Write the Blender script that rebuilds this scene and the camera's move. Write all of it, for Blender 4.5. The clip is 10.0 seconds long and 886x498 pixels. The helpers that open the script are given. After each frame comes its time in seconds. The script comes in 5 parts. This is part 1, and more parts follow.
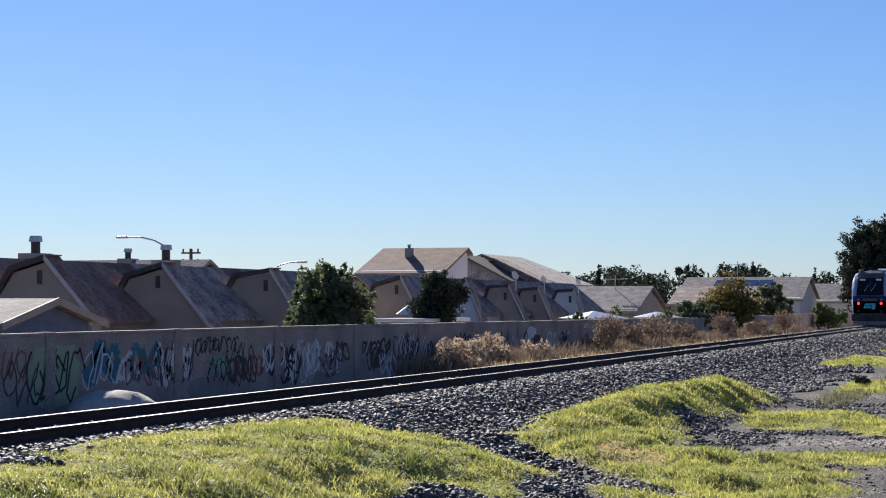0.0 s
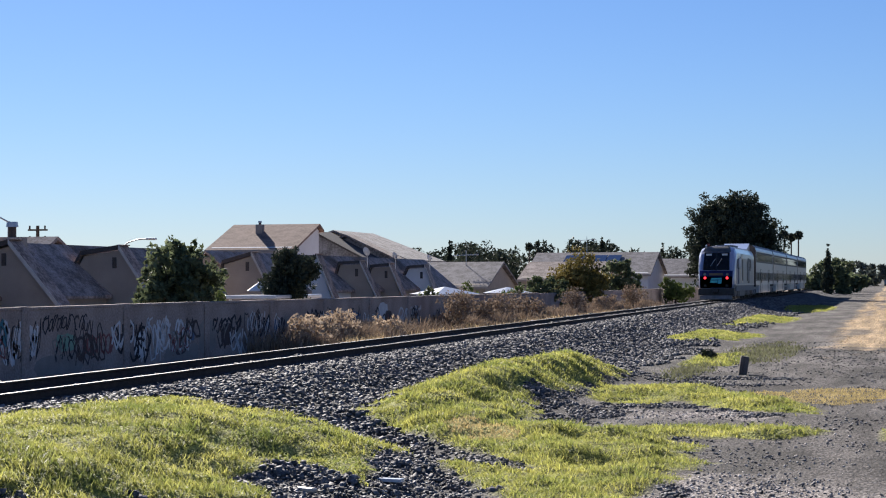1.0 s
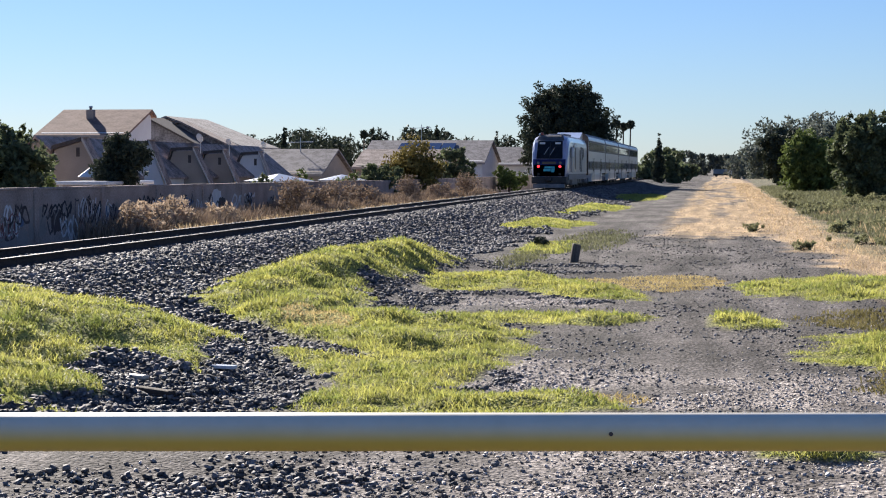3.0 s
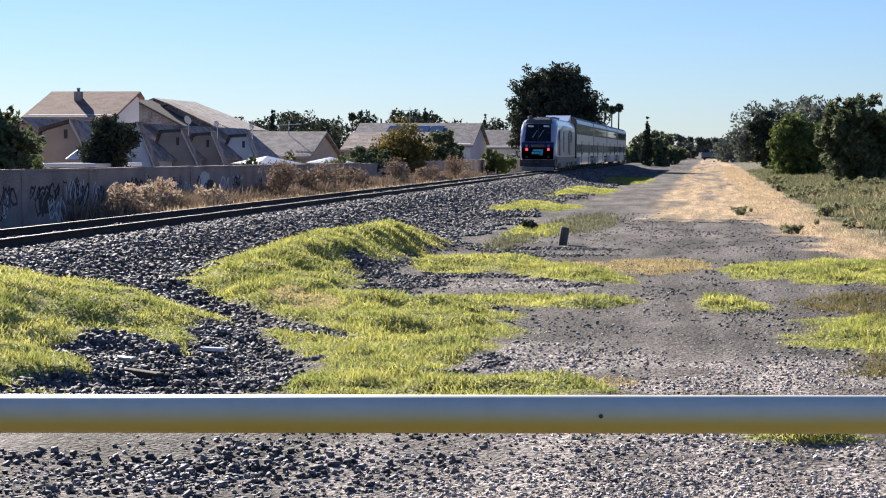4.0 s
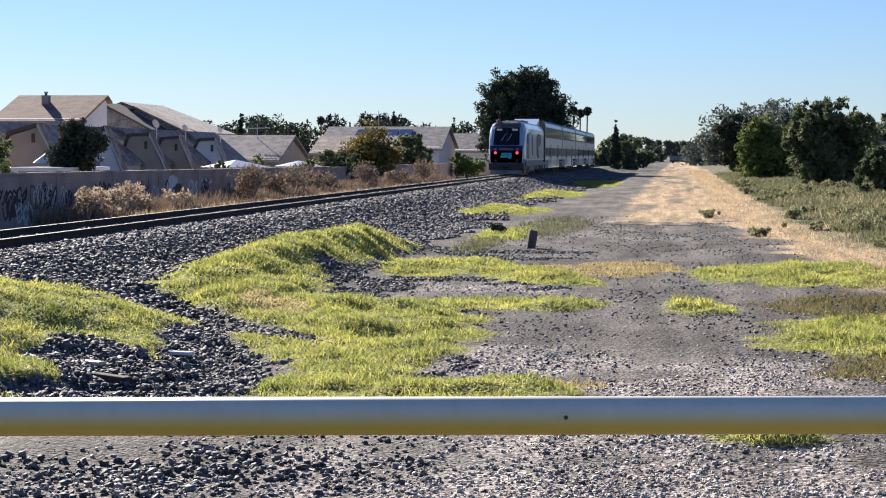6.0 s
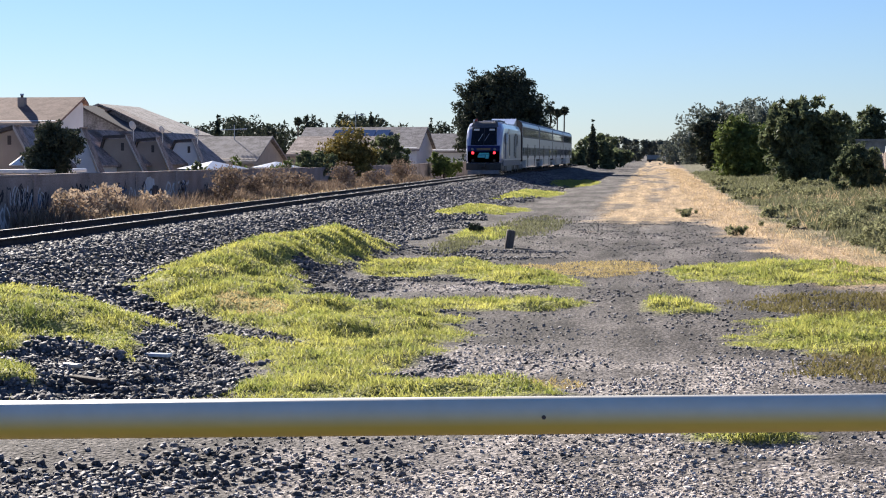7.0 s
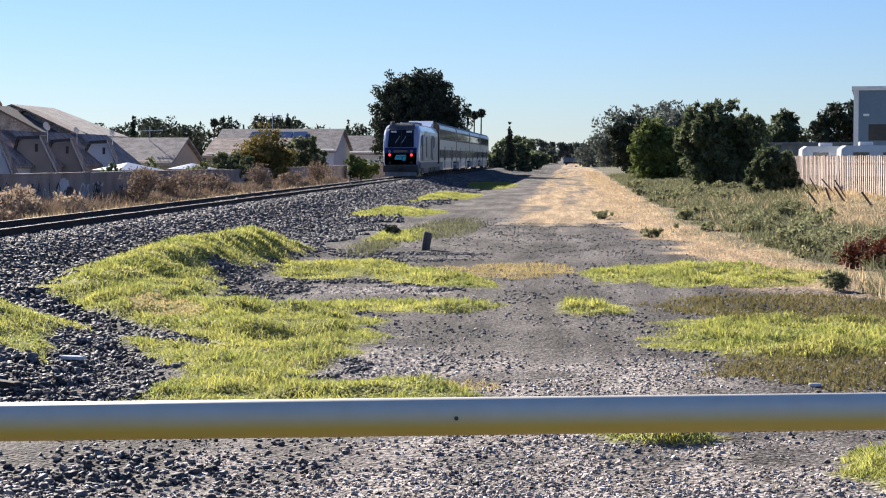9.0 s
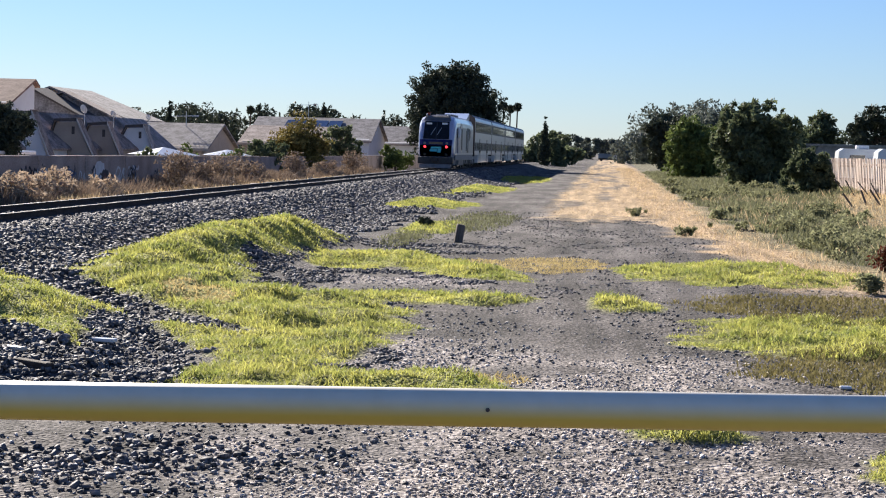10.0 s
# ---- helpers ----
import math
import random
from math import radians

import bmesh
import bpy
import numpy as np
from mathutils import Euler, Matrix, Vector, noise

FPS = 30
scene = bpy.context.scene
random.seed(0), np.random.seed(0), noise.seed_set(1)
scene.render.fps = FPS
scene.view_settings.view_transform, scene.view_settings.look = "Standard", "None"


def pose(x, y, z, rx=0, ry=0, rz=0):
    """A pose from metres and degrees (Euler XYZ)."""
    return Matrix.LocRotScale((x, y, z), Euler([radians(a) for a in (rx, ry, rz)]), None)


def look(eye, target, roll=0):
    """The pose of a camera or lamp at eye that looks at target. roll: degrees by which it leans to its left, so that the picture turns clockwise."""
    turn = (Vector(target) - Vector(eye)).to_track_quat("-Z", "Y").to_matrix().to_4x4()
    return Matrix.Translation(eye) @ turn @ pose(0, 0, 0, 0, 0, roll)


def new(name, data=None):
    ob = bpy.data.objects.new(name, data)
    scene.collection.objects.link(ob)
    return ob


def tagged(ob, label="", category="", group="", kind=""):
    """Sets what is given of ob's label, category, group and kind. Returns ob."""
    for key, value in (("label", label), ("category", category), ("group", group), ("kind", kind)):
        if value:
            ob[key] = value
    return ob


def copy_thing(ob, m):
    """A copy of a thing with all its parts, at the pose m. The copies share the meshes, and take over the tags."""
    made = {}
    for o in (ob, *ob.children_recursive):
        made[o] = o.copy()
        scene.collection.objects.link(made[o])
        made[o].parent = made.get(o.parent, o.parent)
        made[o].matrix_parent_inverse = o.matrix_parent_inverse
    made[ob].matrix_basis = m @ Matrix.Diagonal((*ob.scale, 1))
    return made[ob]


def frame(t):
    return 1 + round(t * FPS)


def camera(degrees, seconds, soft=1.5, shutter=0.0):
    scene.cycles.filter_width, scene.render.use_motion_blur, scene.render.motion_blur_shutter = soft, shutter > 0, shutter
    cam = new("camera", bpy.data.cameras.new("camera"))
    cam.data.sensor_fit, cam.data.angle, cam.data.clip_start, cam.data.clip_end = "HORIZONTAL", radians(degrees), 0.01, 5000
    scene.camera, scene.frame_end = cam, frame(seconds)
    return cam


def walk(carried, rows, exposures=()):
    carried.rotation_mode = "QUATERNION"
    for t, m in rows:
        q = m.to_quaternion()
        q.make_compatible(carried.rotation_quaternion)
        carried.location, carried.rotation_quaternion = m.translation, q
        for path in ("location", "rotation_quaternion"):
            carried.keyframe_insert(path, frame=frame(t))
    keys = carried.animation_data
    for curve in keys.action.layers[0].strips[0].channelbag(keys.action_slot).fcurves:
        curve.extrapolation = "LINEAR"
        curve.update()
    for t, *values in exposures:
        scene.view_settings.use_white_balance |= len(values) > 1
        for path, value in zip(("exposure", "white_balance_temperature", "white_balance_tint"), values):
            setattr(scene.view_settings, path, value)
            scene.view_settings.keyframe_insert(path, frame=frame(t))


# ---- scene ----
cam = camera(26.35, 10.0, soft=1.1)
EYE = (0.0, 0.0, 2.5)
# seconds, offset of the eye in metres, yaw to the left, pitch, roll in degrees
ROWS = [
    (0, -0.024, -0.016, 0.016, 17.839, 1.694, 0.043),
    (0.5, -0.021, -0.023, 0.015, 15.274, 1.444, -0.23),
    (1, -0.021, -0.016, 0.014, 13.34, 0.966, -0.236),
    (1.5, -0.021, -0.005, 0.011, 11.418, 0.105, -0.202),
    (2, -0.022, 0.008, 0.009, 9.944, -0.865, -0.039),
    (2.5, -0.02, 0.018, 0.007, 8.9, -1.777, 0.029),
    (4, -0.03, 0.025, 0.003, 7.979, -2.962, 0.202),
    (4.5, -0.023, 0.006, 0.001, 7.806, -2.939, 0.281),
    (5, -0.016, 0.005, 0.0, 7.546, -2.91, 0.267),
    (5.5, -0.016, -0.002, 0.001, 7.256, -2.864, 0.23),
    (7, -0.013, -0.004, 0.003, 6.372, -2.846, -0.152),
    (7.5, -0.011, -0.01, 0.003, 5.678, -2.805, -0.242),
    (8, -0.005, -0.02, 0.005, 4.919, -2.791, -0.291),
    (8.5, 0.002, -0.006, 0.01, 4.22, -2.75, -0.288),
    (9, 0.0, 0.0, 0.0, 3.859, -2.786, 0.0),
    (9.5, -0.007, 0.003, -0.003, 4.134, -2.939, 0.59),
    (10, -0.01, -0.003, -0.005, 4.837, -3.025, 1.481),
]


def heading(row):
    t, x, y, z, yaw, pitch, roll = row
    eye = Vector(EYE) + Vector((x, y, z))
    a, b = radians(yaw), radians(pitch)
    way = Vector((-math.sin(a) * math.cos(b), math.cos(a) * math.cos(b), math.sin(b)))
    return t, look(eye, eye + way, roll)


walk(cam, [heading(r) for r in ROWS], exposures=[(0.0, 1.14, 6350, 12), (1.5, 1.14, 6300, 12), (4.0, 1.42, 6480, 12), (10.0, 1.42, 6480, 12)])

# ---- light ----
SUN_AZIMUTH, SUN_HEIGHT = 31.0, 22.5   # degrees left of the track's direction, above the horizon
world = bpy.data.worlds.new("sky")
scene.world = world
world.use_nodes = True
wn = world.node_tree.nodes
sky = wn.new("ShaderNodeTexSky")
sky.sky_type = "NISHITA"
sky.sun_disc = False
sky.sun_elevation = radians(SUN_HEIGHT)
sky.sun_rotation = radians(-SUN_AZIMUTH)
sky.air_density, sky.dust_density, sky.ozone_density = 1.0, 0.05, 4.0
wn["Background"].inputs["Strength"].default_value = 0.037
tint = wn.new("ShaderNodeMix")
tint.data_type, tint.blend_type = "RGBA", "MULTIPLY"
tint.inputs[0].default_value = 1.0
tint.inputs[7].default_value = (0.73, 0.87, 1.2, 1)
world.node_tree.links.new(sky.outputs[0], tint.inputs[6])
world.node_tree.links.new(tint.outputs[2], wn["Background"].inputs["Color"])
sun = new("sun", bpy.data.lights.new("sun", "SUN"))
sun.data.energy, sun.data.angle, sun.data.color = 5.0, radians(0.6), (1.0, 0.93, 0.82)
a, b = radians(SUN_AZIMUTH), radians(SUN_HEIGHT)
sun.matrix_world = look((-60 * math.sin(a), 60 * math.cos(a), 60 * math.tan(b)), (0, 0, 0))

# ---- materials ----


def mat(name, low, high, rough=0.8, scale=6.0, bump=0.2, metal=0.0, fine=None, rand=0.0, stretch=(1, 1, 1), coat=0.0, through_light=0.0, contrast=(0.35, 0.65)):
    """A surface whose colour wanders between low and high at two scales, with relief of the finer scale."""
    m = bpy.data.materials.new(name)
    m.use_nodes = True
    n, l = m.node_tree.nodes, m.node_tree.links
    bs = n["Principled BSDF"]
    tc = n.new("ShaderNodeTexCoord")
    mp = n.new("ShaderNodeMapping")
    mp.inputs["Scale"].default_value = stretch
    l.new(tc.outputs["Object"], mp.inputs["Vector"])
    big, small = n.new("ShaderNodeTexNoise"), n.new("ShaderNodeTexNoise")
    big.inputs["Scale"].default_value, big.inputs["Detail"].default_value = scale, 4
    small.inputs["Scale"].default_value, small.inputs["Detail"].default_value = fine or scale * 9, 5
    mix = n.new("ShaderNodeMath")
    mix.operation = "MULTIPLY_ADD"
    mix.inputs[1].default_value = 0.5
    half = n.new("ShaderNodeMath")
    half.operation = "MULTIPLY"
    half.inputs[1].default_value = 0.5
    for t in (big, small):
        l.new(mp.outputs[0], t.inputs["Vector"])
    l.new(small.outputs[0], half.inputs[0])
    l.new(big.outputs[0], mix.inputs[0])
    l.new(half.outputs[0], mix.inputs[2])
    ramp = n.new("ShaderNodeValToRGB")
    ramp.color_ramp.elements[0].position, ramp.color_ramp.elements[1].position = contrast
    ramp.color_ramp.elements[0].color, ramp.color_ramp.elements[1].color = (*low, 1), (*high, 1)
    l.new(mix.outputs[0], ramp.inputs[0])
    colour = ramp.outputs[0]
    if rand:
        info, geo = n.new("ShaderNodeObjectInfo"), n.new("ShaderNodeNewGeometry")
        add, fr = n.new("ShaderNodeMath"), n.new("ShaderNodeMath")
        fr.operation = "FRACT"
        l.new(info.outputs["Random"], add.inputs[0])
        l.new(geo.outputs["Random Per Island"], add.inputs[1])
        l.new(add.outputs[0], fr.inputs[0])
        mr = n.new("ShaderNodeMapRange")
        mr.inputs["To Min"].default_value, mr.inputs["To Max"].default_value = 1 - rand, 1 + rand
        l.new(fr.outputs[0], mr.inputs[0])
        hsv = n.new("ShaderNodeHueSaturation")
        l.new(mr.outputs[0], hsv.inputs["Value"])
        l.new(colour, hsv.inputs["Color"])
        colour = hsv.outputs[0]
    l.new(colour, bs.inputs["Base Color"])
    bs.inputs["Specular IOR Level"].default_value = 0.12 if rough > 0.65 else 0.5
    bs.inputs["Roughness"].default_value, bs.inputs["Metallic"].default_value = rough, metal
    bs.inputs["Coat Weight"].default_value = coat
    if bump:
        bp = n.new("ShaderNodeBump")
        bp.inputs["Strength"].default_value, bp.inputs["Distance"].default_value = bump, 0.02
        l.new(small.outputs[0], bp.inputs["Height"])
        l.new(bp.outputs[0], bs.inputs["Normal"])
    if through_light:
        tr, mx = n.new("ShaderNodeBsdfTranslucent"), n.new("ShaderNodeMixShader")
        mx.inputs[0].default_value = through_light
        l.new(colour, tr.inputs["Color"])
        l.new(bs.outputs[0], mx.inputs[1])
        l.new(tr.outputs[0], mx.inputs[2])
        l.new(mx.outputs[0], n["Material Output"].inputs["Surface"])
    return m


def glow(name, colour, strength):
    m = bpy.data.materials.new(name)
    m.use_nodes = True
    bs = m.node_tree.nodes["Principled BSDF"]
    bs.inputs["Base Color"].default_value = (*colour, 1)
    bs.inputs["Emission Color"].default_value = (*colour, 1)
    bs.inputs["Emission Strength"].default_value = strength
    return m


STONE = mat("ballast_stone", (0.042, 0.04, 0.042), (0.22, 0.212, 0.216), 0.75, 3.0, 0.3, rand=0.5)
PEBBLE = mat("trail_pebble", (0.22, 0.195, 0.175), (0.66, 0.6, 0.55), 0.85, 3.0, 0.3, rand=0.5)
RAIL_SIDE = mat("rusty_rail", (0.03, 0.023, 0.022), (0.075, 0.056, 0.05), 0.75, 4, 0.2)
RAIL_TOP = mat("worn_rail_steel", (0.07, 0.066, 0.064), (0.14, 0.132, 0.127), 0.68, 5, 0.05, metal=1.0)
SLEEPER = mat("creosoted_timber", (0.03, 0.024, 0.02), (0.09, 0.07, 0.06), 0.85, 3, 0.4, stretch=(0.3, 3, 3))
BLOCK = mat("stained_block_wall", (0.2, 0.158, 0.14), (0.46, 0.375, 0.335), 0.9, 0.7, 0.3, fine=18)
SHINGLE = mat("weathered_shingle", (0.17, 0.132, 0.115), (0.42, 0.34, 0.3), 0.9, 1.2, 0.6, fine=7, rand=0.18, contrast=(0.4, 0.6))
SHINGLE_RED = mat("red_brown_shingle", (0.2, 0.125, 0.097), (0.36, 0.24, 0.19), 0.9, 1.2, 0.6, fine=6, contrast=(0.4, 0.6))
SHINGLE_GREY = mat("grey_shingle", (0.15, 0.137, 0.135), (0.35, 0.322, 0.315), 0.9, 1.2, 0.6, fine=6, contrast=(0.4, 0.6))
LEAF_FRESH = mat("fresh_leaf", (0.08, 0.11, 0.03), (0.17, 0.21, 0.07), 0.7, 0.6, 0, rand=0.4, through_light=0.25)
DOCK = mat("rust_brown_seed", (0.09, 0.025, 0.015), (0.2, 0.07, 0.04), 0.85, 0.6, 0, rand=0.3, through_light=0.2)
BRUSH_PALE = mat("pale_dry_brush", (0.34, 0.255, 0.18), (0.58, 0.46, 0.34), 0.85, 0.4, 0, rand=0.3, through_light=0.3)
PEBBLE_PALE = mat("pale_gravel", (0.3, 0.28, 0.26), (0.5, 0.47, 0.44), 0.85, 3.0, 0.6, fine=20)
OLD_TIMBER = mat("weathered_grey_timber", (0.07, 0.056, 0.048), (0.22, 0.185, 0.16), 0.9, 4, 0.5, stretch=(3, 3, 0.4))
BUSH_OLIVE = mat("olive_brush_leaf", (0.155, 0.165, 0.085), (0.33, 0.325, 0.185), 0.8, 0.5, 0, rand=0.35, through_light=0.5)
# grey-green far foliage, lightened and blued in its colour to stand for haze
LEAF_HAZED = mat("hazed_grey_green_leaf", (0.085, 0.1, 0.085), (0.17, 0.19, 0.155), 0.75, 0.3, 0, rand=0.35, through_light=0.2)
PALE_TRIM = mat("pale_painted_board", (0.5, 0.46, 0.42), (0.64, 0.6, 0.55), 0.7, 2, 0.1)
STUCCO = mat("tan_stucco", (0.32, 0.27, 0.225), (0.44, 0.37, 0.31), 0.9, 0.8, 0.2, fine=30)
STUCCO_WHITE = mat("white_stucco", (0.72, 0.7, 0.68), (0.84, 0.82, 0.8), 0.9, 0.8, 0.2, fine=30)
TRIM = mat("painted_trim", (0.28, 0.24, 0.21), (0.4, 0.35, 0.31), 0.7, 2, 0.1)
DARK_TRIM = mat("dark_trim", (0.06, 0.05, 0.045), (0.12, 0.10, 0.09), 0.7, 2, 0.1)
BARK = mat("bark", (0.05, 0.04, 0.03), (0.14, 0.11, 0.09), 0.95, 3, 0.6, stretch=(3, 3, 0.5))
LEAF_DARK = mat("dark_leaf", (0.032, 0.041, 0.03), (0.085, 0.1, 0.065), 0.75, 0.6, 0, rand=0.4, through_light=0.15)
LEAF = mat("green_leaf", (0.072, 0.092, 0.048), (0.16, 0.185, 0.1), 0.7, 0.6, 0, rand=0.4, through_light=0.35)
LEAF_GOLD = mat("golden_leaf", (0.12, 0.10, 0.03), (0.30, 0.24, 0.08), 0.7, 0.6, 0, rand=0.4, through_light=0.2)
GRASS = mat("sunlit_grass", (0.165, 0.205, 0.05), (0.47, 0.45, 0.12), 0.6, 0.8, 0, rand=0.28, through_light=0.6, contrast=(0.38, 0.62))
GRASS_DRY = mat("dry_grass", (0.36, 0.265, 0.15), (0.64, 0.49, 0.3), 0.75, 0.5, 0, rand=0.3, through_light=0.4)
WEED = mat("grey_green_weed", (0.12, 0.128, 0.065), (0.28, 0.275, 0.155), 0.75, 0.3, 0, rand=0.35, through_light=0.3)
BRUSH_DRY = mat("dry_brush", (0.17, 0.12, 0.085), (0.38, 0.29, 0.21), 0.85, 0.4, 0, rand=0.35, through_light=0.2)
WHITE_PAINT = mat("white_gloss_paint", (0.68, 0.68, 0.66), (0.82, 0.82, 0.8), 0.22, 1.5, 0.03, coat=0.6, fine=12)
GALV = mat("galvanised_steel", (0.4, 0.41, 0.42), (0.6, 0.61, 0.62), 0.45, 3, 0.05, metal=0.8)
FENCE = mat("sunbleached_fence_board", (0.34, 0.255, 0.21), (0.6, 0.5, 0.43), 0.85, 1.5, 0.3, rand=0.2, stretch=(3, 3, 0.4))
CARSTEEL = mat("fluted_stainless_steel", (0.50, 0.51, 0.53), (0.62, 0.63, 0.65), 0.38, 1.0, 0.03, metal=0.7, fine=20)
LOCO_SILVER = mat("silver_locomotive_paint", (0.50, 0.53, 0.60), (0.60, 0.63, 0.70), 0.3, 1.0, 0.03, metal=0.25, coat=0.5)
LOCO_BLUE = mat("deep_blue_paint", (0.018, 0.022, 0.12), (0.03, 0.034, 0.17), 0.25, 1.0, 0.02, coat=0.6)
LOCO_LILAC = mat("pale_blue_paint", (0.3, 0.32, 0.46), (0.38, 0.4, 0.55), 0.28, 1.0, 0.02, coat=0.6)
BLACK = mat("sooty_black", (0.012, 0.012, 0.013), (0.04, 0.04, 0.04), 0.55, 3, 0.1)
GLASS = mat("tinted_glass", (0.012, 0.014, 0.018), (0.02, 0.024, 0.03), 0.06, 2, 0, coat=0.5)
GREYPAINT = mat("grey_undercarriage", (0.12, 0.12, 0.125), (0.24, 0.24, 0.25), 0.6, 2, 0.1)
TEAL = mat("teal_sign_paint", (0.03, 0.42, 0.5), (0.05, 0.52, 0.6), 0.4, 2, 0.02)
BEIGE = mat("beige_panel", (0.55, 0.48, 0.38), (0.68, 0.6, 0.48), 0.5, 1.5, 0.05)
BLUE_METAL = mat("blue_ribbed_cladding", (0.10, 0.17, 0.24), (0.14, 0.22, 0.30), 0.5, 0.8, 0.05)
VAN_WHITE = mat("white_vehicle_paint", (0.62, 0.63, 0.64), (0.78, 0.79, 0.8), 0.35, 1, 0.02, coat=0.4)
RED_LAMP = glow("red_marker_lamp", (1.0, 0.03, 0.04), 1.6)
SOLAR = mat("solar_panel", (0.02, 0.025, 0.05), (0.035, 0.04, 0.075), 0.12, 2, 0)



def pipe_paint():
    """Cream pipe colour that turns yellow towards the underside."""
    m = mat("cream_yellow_pipe_paint", (0.76, 0.7, 0.55), (0.87, 0.81, 0.66), 0.5, 1.5, 0.03, coat=0.1, fine=12)
    n, l = m.node_tree.nodes, m.node_tree.links
    bs = n["Principled BSDF"]
    colour = bs.inputs["Base Color"].links[0].from_socket
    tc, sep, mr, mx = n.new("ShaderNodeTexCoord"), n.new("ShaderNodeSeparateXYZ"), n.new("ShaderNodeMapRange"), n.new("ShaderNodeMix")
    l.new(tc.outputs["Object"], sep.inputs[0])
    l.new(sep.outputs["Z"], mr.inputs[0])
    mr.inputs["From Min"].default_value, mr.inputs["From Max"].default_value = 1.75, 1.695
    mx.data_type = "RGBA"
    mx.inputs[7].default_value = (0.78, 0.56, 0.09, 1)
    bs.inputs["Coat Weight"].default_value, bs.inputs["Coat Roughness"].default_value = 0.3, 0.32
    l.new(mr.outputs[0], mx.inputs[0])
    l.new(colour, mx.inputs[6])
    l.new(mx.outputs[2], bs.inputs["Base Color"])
    return m


PIPE_PAINT = pipe_paint()

# ---- helpers for shapes ----


def link(name, bm, material, parent=None, smooth=False):
    me = bpy.data.meshes.new(name)
    bmesh.ops.recalc_face_normals(bm, faces=bm.faces)
    bm.to_mesh(me)
    bm.free()
    me.materials.append(material)
    if smooth:
        me.shade_smooth()
    ob = new(name, me)
    ob.parent = parent
    return ob


def part(name, bm, material, parent, label="", smooth=False):
    return tagged(link(name, bm, material, parent, smooth), label)


def thing(name, at, label, category, group="", kind="", turn=0.0):
    ob = new(name)
    ob.empty_display_size = 0.3
    ob.matrix_world = pose(*at, 0, 0, turn)
    return tagged(ob, label, category, group, kind)


def box(bm, x0, x1, y0, y1, z0, z1, bevel=0.0):
    r = bmesh.ops.create_cube(bm, size=1.0, matrix=Matrix.LocRotScale(((x0 + x1) / 2, (y0 + y1) / 2, (z0 + z1) / 2), None, (abs(x1 - x0), abs(y1 - y0), abs(z1 - z0))))
    if bevel:
        es = list({e for v in r["verts"] for e in v.link_edges})
        bmesh.ops.bevel(bm, geom=es, offset=bevel, segments=2, affect="EDGES", profile=0.5)
    return bm


def boxed(*a, bevel=0.0):
    return box(bmesh.new(), *a, bevel=bevel)


def tube(bm, p, q, r0, r1=None, seg=10):
    p, q = Vector(p), Vector(q)
    d = q - p
    m = Matrix.Translation((p + q) / 2) @ d.to_track_quat("Z", "Y").to_matrix().to_4x4()
    bmesh.ops.create_cone(bm, cap_ends=True, segments=seg, radius1=r0, radius2=r0 if r1 is None else r1, depth=d.length, matrix=m)
    return bm


def tubed(p, q, r0, r1=None, seg=10):
    return tube(bmesh.new(), p, q, r0, r1, seg)


def prism(bm, outline, axis, a, b):
    """A closed outline in the two other axes, drawn out along axis from a to b."""
    def at(u, v, w):
        return {"x": (w, u, v), "y": (u, w, v), "z": (u, v, w)}[axis]
    one = [bm.verts.new(at(u, v, a)) for u, v in outline]
    two = [bm.verts.new(at(u, v, b)) for u, v in outline]
    n = len(outline)
    bm.faces.new(one)
    bm.faces.new(two[::-1])
    for i in range(n):
        bm.faces.new((one[i], two[i], two[(i + 1) % n], one[(i + 1) % n]))
    return bm


def prismed(outline, axis, a, b):
    return prism(bmesh.new(), outline, axis, a, b)


def raw(name, verts, sizes, loops, material, smooth=False):
    """A mesh from arrays: corners, corners per face, corner indices."""
    me = bpy.data.meshes.new(name)
    me.vertices.add(len(verts))
    me.vertices.foreach_set("co", np.ascontiguousarray(verts, dtype=np.float32).ravel())
    me.loops.add(len(loops))
    me.loops.foreach_set("vertex_index", np.ascontiguousarray(loops, dtype=np.int32))
    me.polygons.add(len(sizes))
    starts = np.concatenate([[0], np.cumsum(sizes)[:-1]]).astype(np.int32)
    me.polygons.foreach_set("loop_start", starts)
    me.polygons.foreach_set("loop_total", np.asarray(sizes, dtype=np.int32))
    me.update(calc_edges=True)
    me.validate()
    me.materials.append(material)
    if smooth:
        me.shade_smooth()
    return new(name, me)


rng = np.random.default_rng(7)


def smooth_noise(x, y, size, seed):
    """Value noise on a plane, for arrays."""
    g = np.random.default_rng(seed).random((64, 64))
    u, v = np.asarray(x) / size, np.asarray(y) / size
    i, j = np.floor(u).astype(int), np.floor(v).astype(int)
    fu, fv = u - i, v - j
    fu, fv = fu * fu * (3 - 2 * fu), fv * fv * (3 - 2 * fv)
    q = lambda p, r: g[p % 64, r % 64]
    return (q(i, j) * (1 - fu) * (1 - fv) + q(i + 1, j) * fu * (1 - fv) + q(i, j + 1) * (1 - fu) * fv + q(i + 1, j + 1) * fu * fv) * 2 - 1


def step(a, b, x):
    t = np.clip((x - a) / (b - a), 0, 1)
    return t * t * (3 - 2 * t)


# ---- ground ----
TRACK_X, RAIL_Z = -13.5, 0.88


